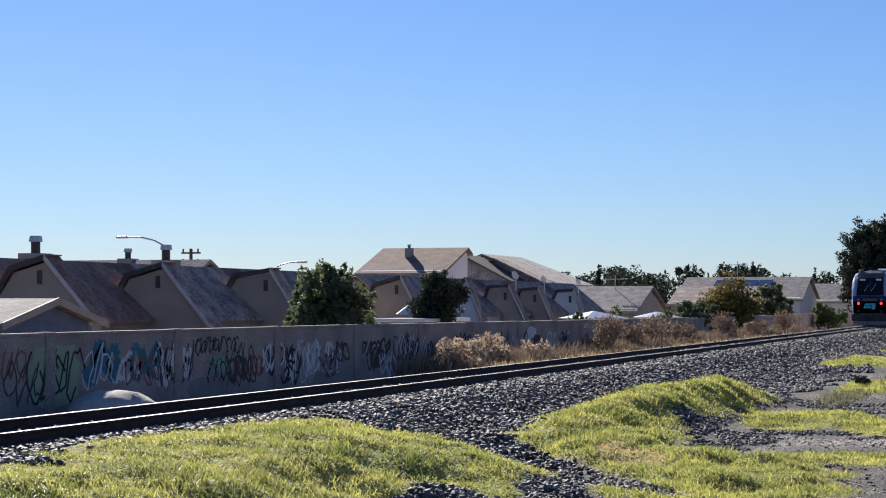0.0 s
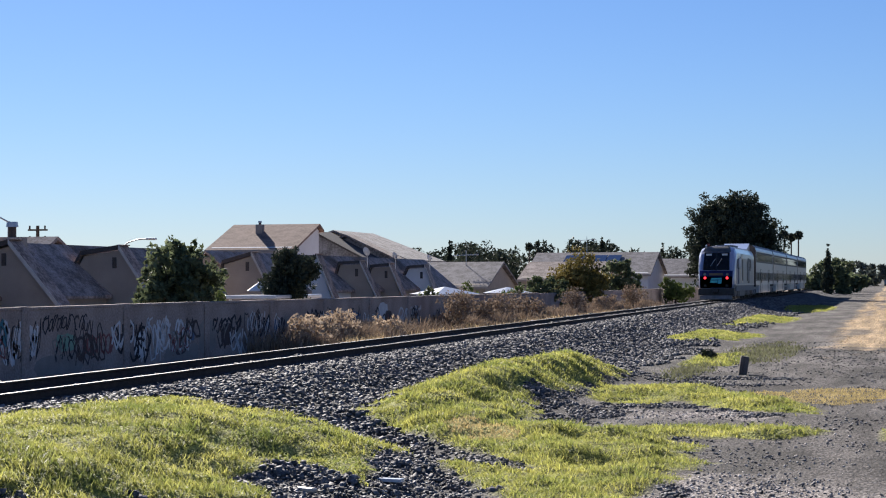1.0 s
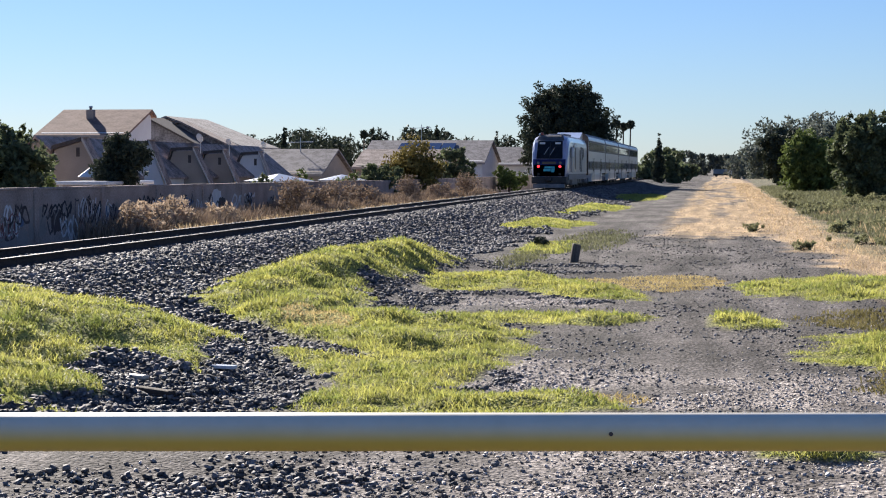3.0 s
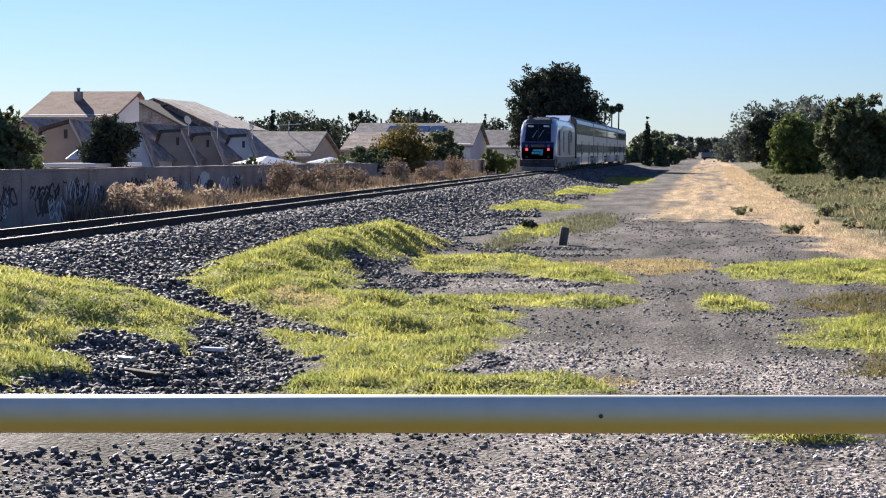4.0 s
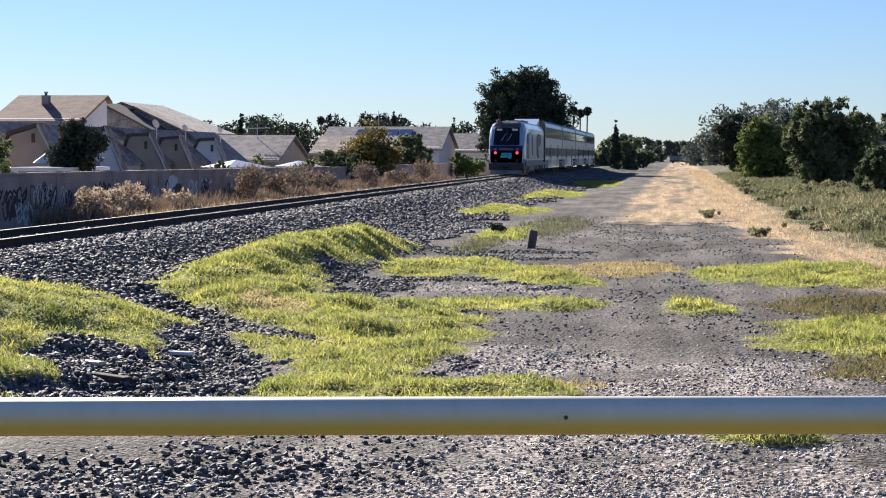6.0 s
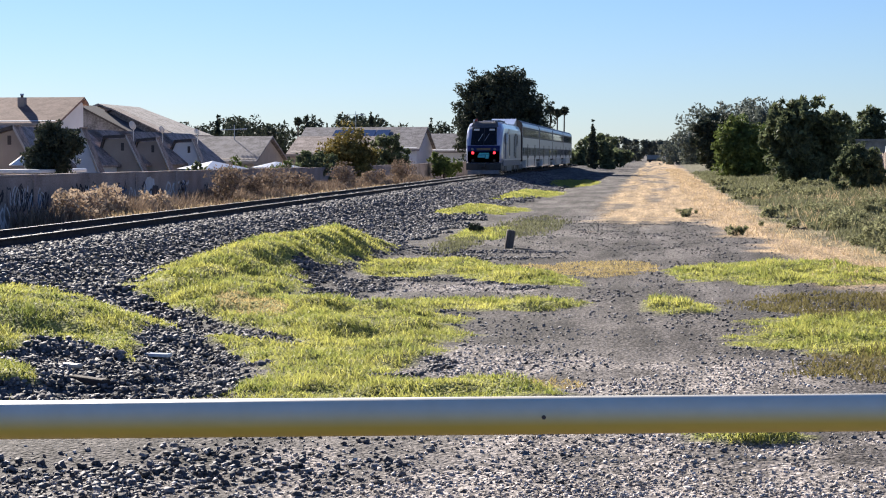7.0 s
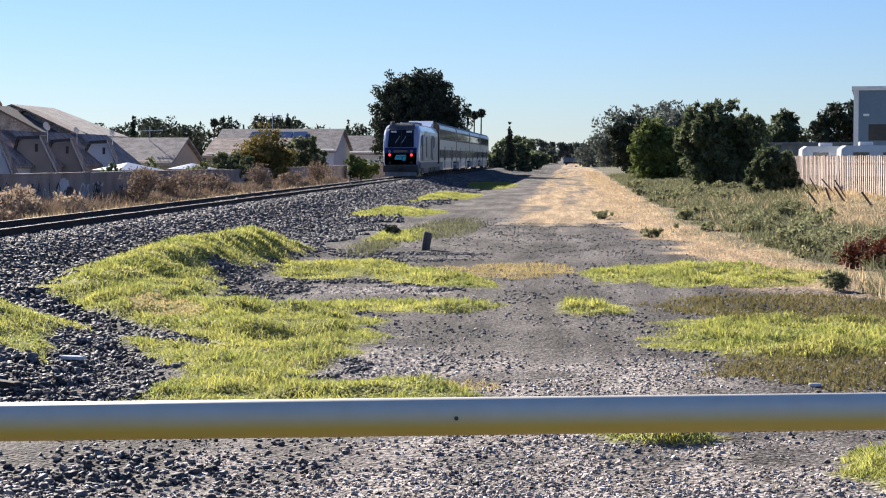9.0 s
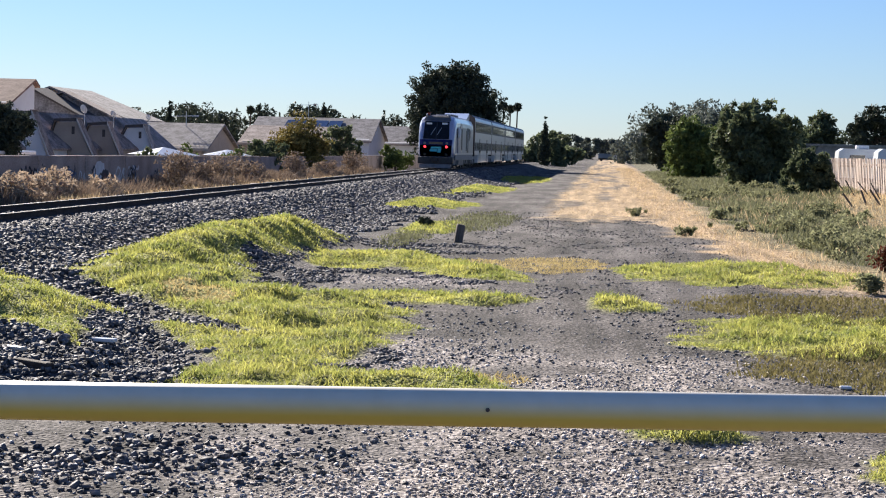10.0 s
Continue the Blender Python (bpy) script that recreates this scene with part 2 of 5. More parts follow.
def patch(x, y, cx, cy, rx, ry, turn=0.0):
    """About 1 in the middle of an oval, 0 at its rim, with a frayed edge."""
    c, s = math.cos(radians(turn)), math.sin(radians(turn))
    u, v = (x - cx) * c + (y - cy) * s, -(x - cx) * s + (y - cy) * c
    return 1 - np.sqrt((u / rx) ** 2 + (v / ry) ** 2) + 0.16 * smooth_noise(x, y, 0.7, 3) + 0.12 * smooth_noise(x, y, 0.25, 4)


LAWN = [(-9.8, 22.8, 2.0, 7.4, 0), (-7.3, 24.0, 2.5, 2.8, 20), (-6.8, 24.2, 0.9, 1.7, 30), (-7.7, 21.0, 1.0, 2.4, 20),   # shoulder of the bank
        (-7.8, 39.6, 1.35, 9.6, -4), (-7.5, 32.5, 1.4, 5.4, 8),            # long mound
        (-4.75, 27.2, 2.1, 5.0, 8), (-3.0, 20.0, 2.2, 1.3, 0), (-3.0, 31.4, 1.9, 1.3, 0), (-3.7, 22.8, 0.9, 2.2, 0),
        (-3.5, 40.0, 1.15, 4.8, 24), (-5.3, 40.5, 1.0, 3.0, 0),
        (-7.2, 80, 1.3, 7.5, -8), (-7.2, 112, 1.2, 14, -4), (-7, 165, 2.2, 22, 0), (-5.4, 60, 0.9, 6, 0),
        (2.9, 40.2, 2.7, 4.0, 0), (3.8, 26.6, 2.8, 3.3, 0), (0.42, 31.0, 0.66, 1.25, 0),
        (2.95, 15.2, 0.85, 1.5, 0), (0.8, 16.8, 0.6, 0.4, 0)]
GULLY = [(-7.5, 28.2, 0.5, 4.4, 35), (-6.5, 21.0, 0.72, 2.1, 30), (-6.2, 19.5, 1.1, 0.7, 0), (-5.6, 22.3, 0.62, 3.2, 18)]
LAWN_DRY = [(-1.1, 41.6, 1.25, 2.9, 0), (-6.2, 28.6, 0.45, 1.6, 26), (-1.2, 20.6, 0.65, 0.42, -20), (-2.6, 42.0, 0.5, 1.0, 0)]
PALE = [(-2.1, 22.6, 1.5, 2.2, 0), (-3.4, 35.6, 1.7, 1.3, 0), (-0.2, 20.6, 1.3, 1.2, 0), (0.2, 13.3, 4.2, 4.2, 0), (1.0, 21.5, 1.3, 2.6, 0)]


def gully(x, y):
    return np.max([patch(x, y, *e) for e in GULLY], axis=0)


def lawn(x, y):
    bare = gully(x, y)
    return np.minimum(np.max([patch(x, y, *e) for e in LAWN], axis=0), -1.6 * bare)


def lawn_dry(x, y):
    return np.max([patch(x, y, *e) for e in LAWN_DRY], axis=0)


def pale(x, y):
    """Where pale crushed gravel lies on the dark earth of the trail."""
    return np.max([patch(x, y, *e) for e in PALE], axis=0) + 0.3 * smooth_noise(x, y, 0.6, 71)


def margin(y):
    """Middle of the strip of straw between the trail and the brush."""
    return np.maximum(5.2 - 0.066 * (y - 34), 3.0)


def straw(x, y):
    lane = np.minimum(step(3.1, 2.4, np.abs(x - 0.25) + 0.5 * smooth_noise(x, y, 2.0, 11)), step(66, 73, y + 5 * smooth_noise(x, y * 0.3, 1.3, 12) + 4 * smooth_noise(x, y * 0.3, 0.4, 19)))
    side = np.minimum(step(2.0, 1.0, np.abs(x - margin(y) - 0.35) + 0.8 * smooth_noise(x, y, 1.5, 13)), step(32, 37, y + 2 * smooth_noise(x, y, 1.0, 15)))
    lane = lane * (0.25 + 0.75 * step(-0.55, 0.15, smooth_noise(x, y * 0.07, 0.8, 17) + 0.5 * smooth_noise(x, y, 0.5, 18)))
    dry = np.minimum(step(-0.6, 0.9, x - 0.122 * y + 1.3 * smooth_noise(x, y, 3, 16) + 0.5 * smooth_noise(x, y, 0.8, 24)), step(58, 72, y)) * step(126, 118, y) * 0.9
    return np.maximum(np.maximum(lane, side), dry)


def brush(x, y):
    edge = np.maximum(margin(y) + 0.5, 3.3 + 0.006 * y) + 0.6 * smooth_noise(x, y, 2.2, 14)
    return np.minimum(step(edge - 0.3, edge + 0.5, x), step(24, 30, y))


def height(x, y):
    x, y = np.asarray(x, dtype=float), np.asarray(y, dtype=float)
    d = x - TRACK_X
    wob = 0.5 * smooth_noise(x * 0.3, y, 4.0, 21)
    right = 0.68 * (1 - step(1.9, 6.2 + wob, d)) * 0.75 + 0.25 * 0.68 * (1 - step(1.9, 4.0, d))
    left = 0.25 + 0.43 * (1 - step(-1.9, -3.2, d))
    z = np.where(d > 0, right, np.where(x < -20, 0.25, left))
    bump = lambda cx, cy, rx, ry, h: h * np.exp(-(((x - cx) / rx) ** 2 + ((y - cy) / ry) ** 2))
    z = z + bump(-9.4, 23.5, 1.5, 5.0, 0.34) + bump(-8.0, 25.0, 1.0, 1.8, 0.30)
    z = z + bump(-7.5, 43.0, 1.0, 5.0, 0.62) + bump(-7.3, 47.5, 1.5, 6.0, 0.1) + bump(-6.6, 22.4, 1.0, 2.4, 0.14) + bump(-8.2, 37.5, 0.9, 5.5, 0.25) + bump(-7.6, 35.5, 1.15, 4.5, 0.45) + bump(-5.0, 28.5, 1.6, 2.4, 0.16) + bump(-6.6, 30.5, 0.7, 1.6, 0.2)
    z = z + bump(-4.6, 41.0, 1.0, 1.6, 0.14) + bump(-7.6, 80, 1.0, 6.5, 0.35) + bump(-7.6, 112, 1.0, 12, 0.35)
    for cx, cy, rx, ry, turn in GULLY:
        z = z - 0.22 * np.clip(patch(x, y, cx, cy, rx * 1.3, ry, turn), 0, 0.8)
    z = z + 0.07 * np.clip(lawn(x, y), 0, 0.35) / 0.35 * (0.6 + 0.9 * smooth_noise(x, y, 0.9, 33) + 0.8 * smooth_noise(x, y, 0.42, 34)) * step(60, 45, y)
    z = z + 0.5 * (1 - step(5.5, 11.5, y)) * step(-12, -8, x)
    near = step(300, 60, np.hypot(x, y))
    z = z + near * step(1.2, 2.6, np.abs(d)) * (0.035 * smooth_noise(x, y, 1.6, 31) + 0.02 * smooth_noise(x, y, 0.5, 32))
    z = z + 0.45 * step(9, 16, x) * step(50, 100, y)
    return z


def spaced(stops):
    out = []
    for (a, s), (b, _) in zip(stops, stops[1:]):
        out += list(np.arange(a, b - 1e-6, s))
    return np.array(out + [stops[-1][0]])


gx = spaced([(-3000, 600), (-600, 80), (-120, 10), (-40, 1.0), (-17, 0.22), (8, 0.6), (30, 5), (120, 80), (600, 600), (3000, 1)])
gy = spaced([(-600, 100), (-100, 20), (-20, 2), (6, 0.22), (60, 0.5), (130, 2), (300, 20), (900, 150), (4200, 1)])
X, Y = np.meshgrid(gx, gy)
V = np.stack([X.ravel(), Y.ravel(), height(X.ravel(), Y.ravel())], -1)
nx, ny = len(gx), len(gy)
I = (np.arange(ny - 1)[:, None] * nx + np.arange(nx - 1)[None]).ravel()
quads = np.stack([I, I + 1, I + 1 + nx, I + nx], -1)


def ground_material():
    m = mat("trail_gravel_and_earth", (0.036, 0.031, 0.029), (0.155, 0.138, 0.128), 0.92, 0.55, 0.4, fine=26, stretch=(1, 0.3, 1), contrast=(0.43, 0.57))
    n, l = m.node_tree.nodes, m.node_tree.links
    bs = n["Principled BSDF"]
    colour = bs.inputs["Base Color"].links[0].from_socket
    noise_tex = [q for q in n if q.type == "TEX_NOISE"][1]
    for attr, low, high in (("straw", (0.3, 0.2, 0.11), (0.57, 0.42, 0.25)), ("green", (0.09, 0.095, 0.045), (0.22, 0.19, 0.1)),
                            ("turf", (0.15, 0.165, 0.04), (0.34, 0.325, 0.085)), ("ballast", (0.03, 0.029, 0.031), (0.13, 0.125, 0.125)), ("earth", (0.17, 0.13, 0.1), (0.32, 0.26, 0.2)),
                            ("gravel", (0.13, 0.112, 0.1), (0.43, 0.38, 0.345))):
        at = n.new("ShaderNodeAttribute")
        at.attribute_name = attr
        ramp = n.new("ShaderNodeValToRGB")
        ramp.color_ramp.elements[0].position, ramp.color_ramp.elements[1].position = 0.35, 0.65
        ramp.color_ramp.elements[0].color, ramp.color_ramp.elements[1].color = (*low, 1), (*high, 1)
        l.new(noise_tex.outputs[0], ramp.inputs[0])
        mx = n.new("ShaderNodeMix")
        mx.data_type = "RGBA"
        l.new(at.outputs["Fac"], mx.inputs[0])
        l.new(colour, mx.inputs[6])
        l.new(ramp.outputs[0], mx.inputs[7])
        colour = mx.outputs[2]
    tc, mp, rut = n.new("ShaderNodeTexCoord"), n.new("ShaderNodeMapping"), n.new("ShaderNodeTexNoise")
    mp.inputs["Scale"].default_value = (1.1, 0.07, 1)
    rut.inputs["Scale"].default_value, rut.inputs["Detail"].default_value = 1.6, 5
    l.new(tc.outputs["Object"], mp.inputs[0])
    l.new(mp.outputs[0], rut.inputs["Vector"])
    mr, hsv = n.new("ShaderNodeMapRange"), n.new("ShaderNodeHueSaturation")
    mr.inputs["From Min"].default_value, mr.inputs["From Max"].default_value = 0.38, 0.62
    mr.inputs["To Min"].default_value, mr.inputs["To Max"].default_value = 0.68, 1.25
    vor, vm, vr = n.new("ShaderNodeTexVoronoi"), n.new("ShaderNodeMath"), n.new("ShaderNodeMapRange")
    vor.inputs["Scale"].default_value = 24
    l.new(tc.outputs["Object"], vor.inputs["Vector"])
    sepc = n.new("ShaderNodeSeparateColor")
    l.new(vor.outputs["Color"], sepc.inputs[0])
    vr.inputs["To Min"].default_value, vr.inputs["To Max"].default_value = 0.45, 1.55
    l.new(sepc.outputs[0], vr.inputs[0])
    vm.operation = "MULTIPLY"
    bump = n.new("ShaderNodeBump")
    bump.invert = True
    bump.inputs["Strength"].default_value, bump.inputs["Distance"].default_value = 0.7, 0.03
    l.new(vor.outputs["Distance"], bump.inputs["Height"])
    l.new(bs.inputs["Normal"].links[0].from_socket, bump.inputs["Normal"])
    l.new(bump.outputs[0], bs.inputs["Normal"])
    l.new(rut.outputs[0], mr.inputs[0])
    l.new(mr.outputs[0], vm.inputs[0])
    l.new(vr.outputs[0], vm.inputs[1])
    l.new(vm.outputs[0], hsv.inputs["Value"])
    l.new(colour, hsv.inputs["Color"])
    l.new(hsv.outputs[0], bs.inputs["Base Color"])
    return m


ground = raw("ground", V, np.full(len(quads), 4), quads.ravel(), ground_material(), smooth=True)
tagged(ground, "grey gravel trail, straw and low bank beside the railway", "ground", kind="structure")
bank_d = V[:, 0] - TRACK_X
masks = {
    "straw": straw(V[:, 0], V[:, 1]),
    "green": 0.75 * brush(V[:, 0], V[:, 1]),
    "turf": step(0.0, 0.12, lawn(V[:, 0], V[:, 1])),
    "ballast": step(7.0, 5.4, bank_d + 0.6 * smooth_noise(V[:, 0], V[:, 1], 1.3, 41)) * step(-3.6, -2.6, bank_d),
    "gravel": step(0.0, 0.5, pale(V[:, 0], V[:, 1])) * (1 - step(0.0, 0.12, lawn(V[:, 0], V[:, 1]))),
    "earth": np.maximum(step(-3.0, -3.8, bank_d), step(150, 500, np.abs(V[:, 0]))),
}
masks["ballast"] = np.maximum(masks["ballast"], step(0.0, 0.2, gully(V[:, 0], V[:, 1]))) * (1 - step(0.0, 0.15, lawn(V[:, 0], V[:, 1])))
for key, value in masks.items():
    at = ground.data.attributes.new(key, "FLOAT", "POINT")
    at.data.foreach_set("value", np.ascontiguousarray(value, dtype=np.float32))

# ---- railway ----


def rail_outline(cx):
    half = [(0.07, 0.0), (0.07, 0.015), (0.012, 0.04), (0.012, 0.125), (0.036, 0.14), (0.036, 0.165)]
    return [(cx + u, RAIL_Z - 0.172 + v) for u, v in half] + [(cx - u, RAIL_Z - 0.172 + v) for u, v in half[::-1]]


for side in (-1, 1):
    cx = TRACK_X + side * 0.75
    rail = thing("rail", (0, 0, 0), "rusty steel rail with a polished running surface", "rail", "rails of the track")
    part("web_and_foot", prismed(rail_outline(cx), "y", -60, 1500), RAIL_SIDE, rail)
    part("running_surface", boxed(cx - 0.034, cx + 0.034, -60, 1500, RAIL_Z - 0.0069, RAIL_Z), RAIL_TOP, rail, "polished steel running surface")

tie = link("sleeper", boxed(-1.3, 1.3, -0.11, 0.11, -0.17, 0.0, bevel=0.015), SLEEPER)
tie.matrix_world = pose(TRACK_X, 10, RAIL_Z - 0.173)
tagged(tie, "dark creosoted timber sleeper bedded in ballast", "sleeper", "sleepers of the track")
for k in range(1, 260):
    copy_thing(tie, pose(TRACK_X + 0.02 * math.sin(k * 3.1), 10 + 0.55 * k, RAIL_Z - 0.173, 0, 0, 0.6 * math.sin(k * 1.7)))
far_ties = bmesh.new()
for k in range(260, 900):
    box(far_ties, TRACK_X - 1.3, TRACK_X + 1.3, 10 + 0.55 * k - 0.11, 10 + 0.55 * k + 0.11, RAIL_Z - 0.34, RAIL_Z - 0.173)
tagged(link("distant_sleepers", far_ties, SLEEPER), "row of dark timber sleepers far along the track", "sleepers", kind="stuff")

# ---- block wall behind the track ----
WALL_X, WALL_TOP = -20.0, 1.93
wall = tagged(new("wall_west"), "long stained block wall covered in graffiti", "wall", kind="structure")
PANEL = 6.1
for k in range(14):
    y0 = 23.0 + PANEL * k
    top = WALL_TOP - 0.014 * max(0, k - 4) * (k > 4)
    part("wall_panel", boxed(WALL_X - 0.2, WALL_X, y0 + 0.012, y0 + PANEL - 0.012, 0.0, top - 0.07, bevel=0.008), BLOCK, wall)
    part("coping", boxed(WALL_X - 0.22, WALL_X + 0.02, y0 + 0.012, y0 + PANEL - 0.012, top - 0.07, top, bevel=0.01), BLOCK, wall)
    part("pilaster", boxed(WALL_X - 0.24, WALL_X + 0.035, y0 - 0.2, y0 + 0.2, 0.0, top + 0.012, bevel=0.012), BLOCK, wall)
for k in range(40):
    y0 = 23.0 + PANEL * (14 + k)
    part("wall_panel", boxed(WALL_X - 1.4, WALL_X - 1.2, y0 + 0.012, y0 + PANEL - 0.012, 0.0, 1.72, bevel=0.008), BLOCK, wall)

# ---- houses behind the wall ----


def rake(outline, x0, x1, thick, material, name, parent, label=""):
    """A roof that follows the upper outline (along y) and runs from x0 to x1."""
    up = [(u, v + thick) for u, v in outline]
    return part(name, prismed(outline + up[::-1], "x", x0, x1), material, parent, label)


def townhouse(front, end, outline, wall_mat, roof_mat, label="tan stucco townhouse with steep brown shingle roof"):
    """A steep-roofed house whose gable looks along the track. outline: the roof's edge across the gable, from left to right."""
    mid = outline[2][0]
    h = thing("house", (mid, front, 0), label, "house", "houses behind the wall")
    o = [(u - mid, v) for u, v in outline]
    low = [(o[0][0] - 0.35 * (o[1][0] - o[0][0]), o[0][1] - 0.35 * (o[1][1] - o[0][1]))] + o[1:3] + [(o[3][0] + 0.12 * o[3][0], o[3][1] - 0.12 * (o[2][1] - o[3][1]))]
    n, rest = 0.8, end - front + 4.5
    part("wall", prismed([(low[0][0] + 0.2, 0.2), (low[0][0] + 0.2, low[0][1]), (o[1][0] + 0.08, o[1][1] - 0.1), (0, o[2][1] - 0.12), (low[3][0] - 0.2, low[3][1]), (low[3][0] - 0.2, 0.2)], "y", 0, n), wall_mat, h)
    up = [(u, v + 0.14) for u, v in low]
    part("roof", prismed(low + up[::-1], "y", -0.22, n + 0.2), roof_mat, h)
    for (u0, v0), (u1, v1) in zip(low, low[1:]):
        part("bargeboard", prismed([(u0, v0 - 0.06), (u1, v1 - 0.06), (u1, v1 + 0.17), (u0, v0 + 0.17)], "y", -0.27, -0.225), PALE_TRIM if u1 > 0 else DARK_TRIM, h, "painted bargeboard along the gable")
    part("main_wall", prismed([(-6.6, 0.2), (-6.6, 1.9), (-3.5, 4.15), (-0.75, 1.9), (-0.75, 0.2)], "y", 1.6, rest), wall_mat, h)
    part("main_roof", prismed([(-7.0, 1.7), (-3.5, 4.28), (-0.4, 1.7), (-0.4, 1.86), (-3.5, 4.45), (-7.0, 1.86)], "y", 1.3, rest + 0.2), roof_mat, h)
    part("gable_vent", boxed(-0.42, -0.2, -0.03, 0.0, o[2][1] - 1.0, o[2][1] - 0.45), DARK_TRIM, h, "dark louvred vent")
    part("ridge_cap", boxed(-0.12, 0.12, -0.2, n + 0.2, o[2][1] + 0.13, o[2][1] + 0.19, bevel=0.02), roof_mat, h)
    return h


def chimney(x, y, z, s=1.0):
    c = thing("chimney", (x, y, z), "dark metal chimney with a cap on a boxed base", "chimney", "chimneys")
    part("chase", boxed(-0.5 * s, 0.5 * s, -0.6 * s, 0.6 * s, -1.2 * s, 0.25), TRIM, c)
    part("flue", tubed((0, 0, 0.25), (0, 0, 0.75 * s), 0.2 * s), DARK_TRIM, c)
    part("cap", tubed((0, 0, 0.75 * s), (0, 0, 1.0 * s), 0.3 * s, 0.26 * s), GALV, c)
    return c


GABLE = "tan stucco townhouse with steep brown shingle roof"
townhouse(66.3, 75.5, [(-40.63, 2.04), (-39.36, 3.88), (-37.8, 4.32), (-35.84, 2.16)], STUCCO, SHINGLE_RED, "tan stucco townhouse with reddish shingle roof")
townhouse(76.7, 88.0, [(-40.74, 1.98), (-39.62, 3.76), (-37.8, 4.26), (-35.63, 1.69)], STUCCO, SHINGLE, GABLE)
townhouse(88.9, 101.0, [(-41.31, 1.56), (-39.83, 3.94), (-37.8, 4.22), (-35.94, 1.5)], STUCCO, SHINGLE, GABLE)
townhouse(109.1, 121.0, [(-40.06, 1.67), (-39.66, 3.66), (-37.8, 4.17), (-36.4, 1.6)], STUCCO, SHINGLE, GABLE)
townhouse(122.5, 132.5, [(-39.49, 1.52), (-38.89, 3.67), (-37.8, 4.21), (-36.68, 1.54)], STUCCO_WHITE, SHINGLE, "white stucco townhouse with steep brown roof")
townhouse(133.2, 141.0, [(-40.08, 1.86), (-39.44, 3.79), (-37.8, 3.87), (-36.59, 1.39)], STUCCO, SHINGLE, GABLE)
townhouse(141.5, 152.0, [(-39.85, 2.14), (-39.31, 3.62), (-37.8, 3.75), (-36.83, 1.51)], STUCCO, SHINGLE, GABLE)
townhouse(152.8, 162.0, [(-40.05, 2.13), (-39.28, 3.62), (-37.8, 3.72), (-36.94, 1.68)], STUCCO_WHITE, SHINGLE_GREY, "pale stucco townhouse with steep grey roof")
chimney(-41.3, 71.5, 4.45)
chimney(-41.3, 84.0, 4.45)
chimney(-51.0, 149.2, 7.0, 0.55)
chimney(-47.5, 92.0, 4.75, 0.8)


def ridge_house(x, y, w, d, eave, ridge, wall_mat, roof_mat, turn=0.0, label="two-storey house with red-brown shingle roof", back=None):
    """A house with its ridge along its own x, of width w, and depth d."""
    h = thing("house", (x, y, 0.2), label, "house", "houses behind the wall", turn=turn)
    far = d / 2 if back is None else back
    fall = eave if back is None else ridge - 0.1 - back * (ridge - eave) / (d / 2)
    part("wall", prismed([(-d / 2, 0), (-d / 2, eave), (0, ridge - 0.1), (far, fall), (far, 0)], "x", -w / 2, w / 2), wall_mat, h)
    o = [(-d / 2 - 0.5, eave - 0.35), (0, ridge), (far + 0.3, fall - 0.15)]
    rake(o, -w / 2 - 0.4, w / 2 + 0.4, 0.18, roof_mat, "roof", h)
    part("fascia", boxed(-w / 2 - 0.4, w / 2 + 0.4, -d / 2 - 0.56, -d / 2 - 0.51, eave - 0.42, eave - 0.16), TRIM, h)
    return h


ridge_house(-50.3, 151.5, 6.8, 13.2, 5.05, 6.95, STUCCO_WHITE, SHINGLE_RED, label="two-storey white house with red-brown shingle roof", back=0.9)
ridge_house(-52.6, 183, 14.0, 14.4, 4.5, 7.1, STUCCO, SHINGLE_GREY, turn=90, label="tan house with dark grey shingle roof")
ridge_house(-51.5, 168.6, 5.0, 9.6, 4.35, 6.75, SHINGLE_GREY, DARK_TRIM, turn=90, label="pale gabled house with grey roof edges")
ridge_house(-50.0, 172.6, 2.6, 12.0, 3.85, 6.55, SHINGLE_GREY, SHINGLE, turn=90, label="pale gabled house end with brown roof edges")
ridge_house(-40.2, 177, 7.6, 14.0, 1.95, 3.95, STUCCO, SHINGLE_GREY, label="low house with mottled grey shingle roof")
ridge_house(-34.2, 206, 9.0, 13.0, 2.6, 4.2, STUCCO, SHINGLE, label="low house with brown shingle roof")
solar_home = ridge_house(-36.6, 240, 15.0, 17.0, 3.2, 5.7, STUCCO_WHITE, SHINGLE_GREY, label="pale house with grey roof and solar panels")
for k in range(4):
    slab = part("solar_panel", boxed(-0.85, 0.85, -1.5, 1.5, 0.0, 0.06), SOLAR, solar_home, "dark glass solar panel")
    slab.matrix_basis = pose(-2.9 + 1.8 * k, -3.0, 5.03, 16.4, 0, 0)
ridge_house(-30.5, 272, 12.0, 15.0, 3.0, 5.2, STUCCO_WHITE, SHINGLE_GREY, label="pale house with grey shingle roof")
ridge_house(-30, 330, 14.0, 15.0, 3.4, 5.6, STUCCO, SHINGLE_RED, label="distant house with orange-brown roof")
ridge_house(-47.5, 92, 9.0, 8.0, 3.0, 4.55, STUCCO, SHINGLE, label="house with flat-topped brown roof behind the gables")

# ---- trees ----


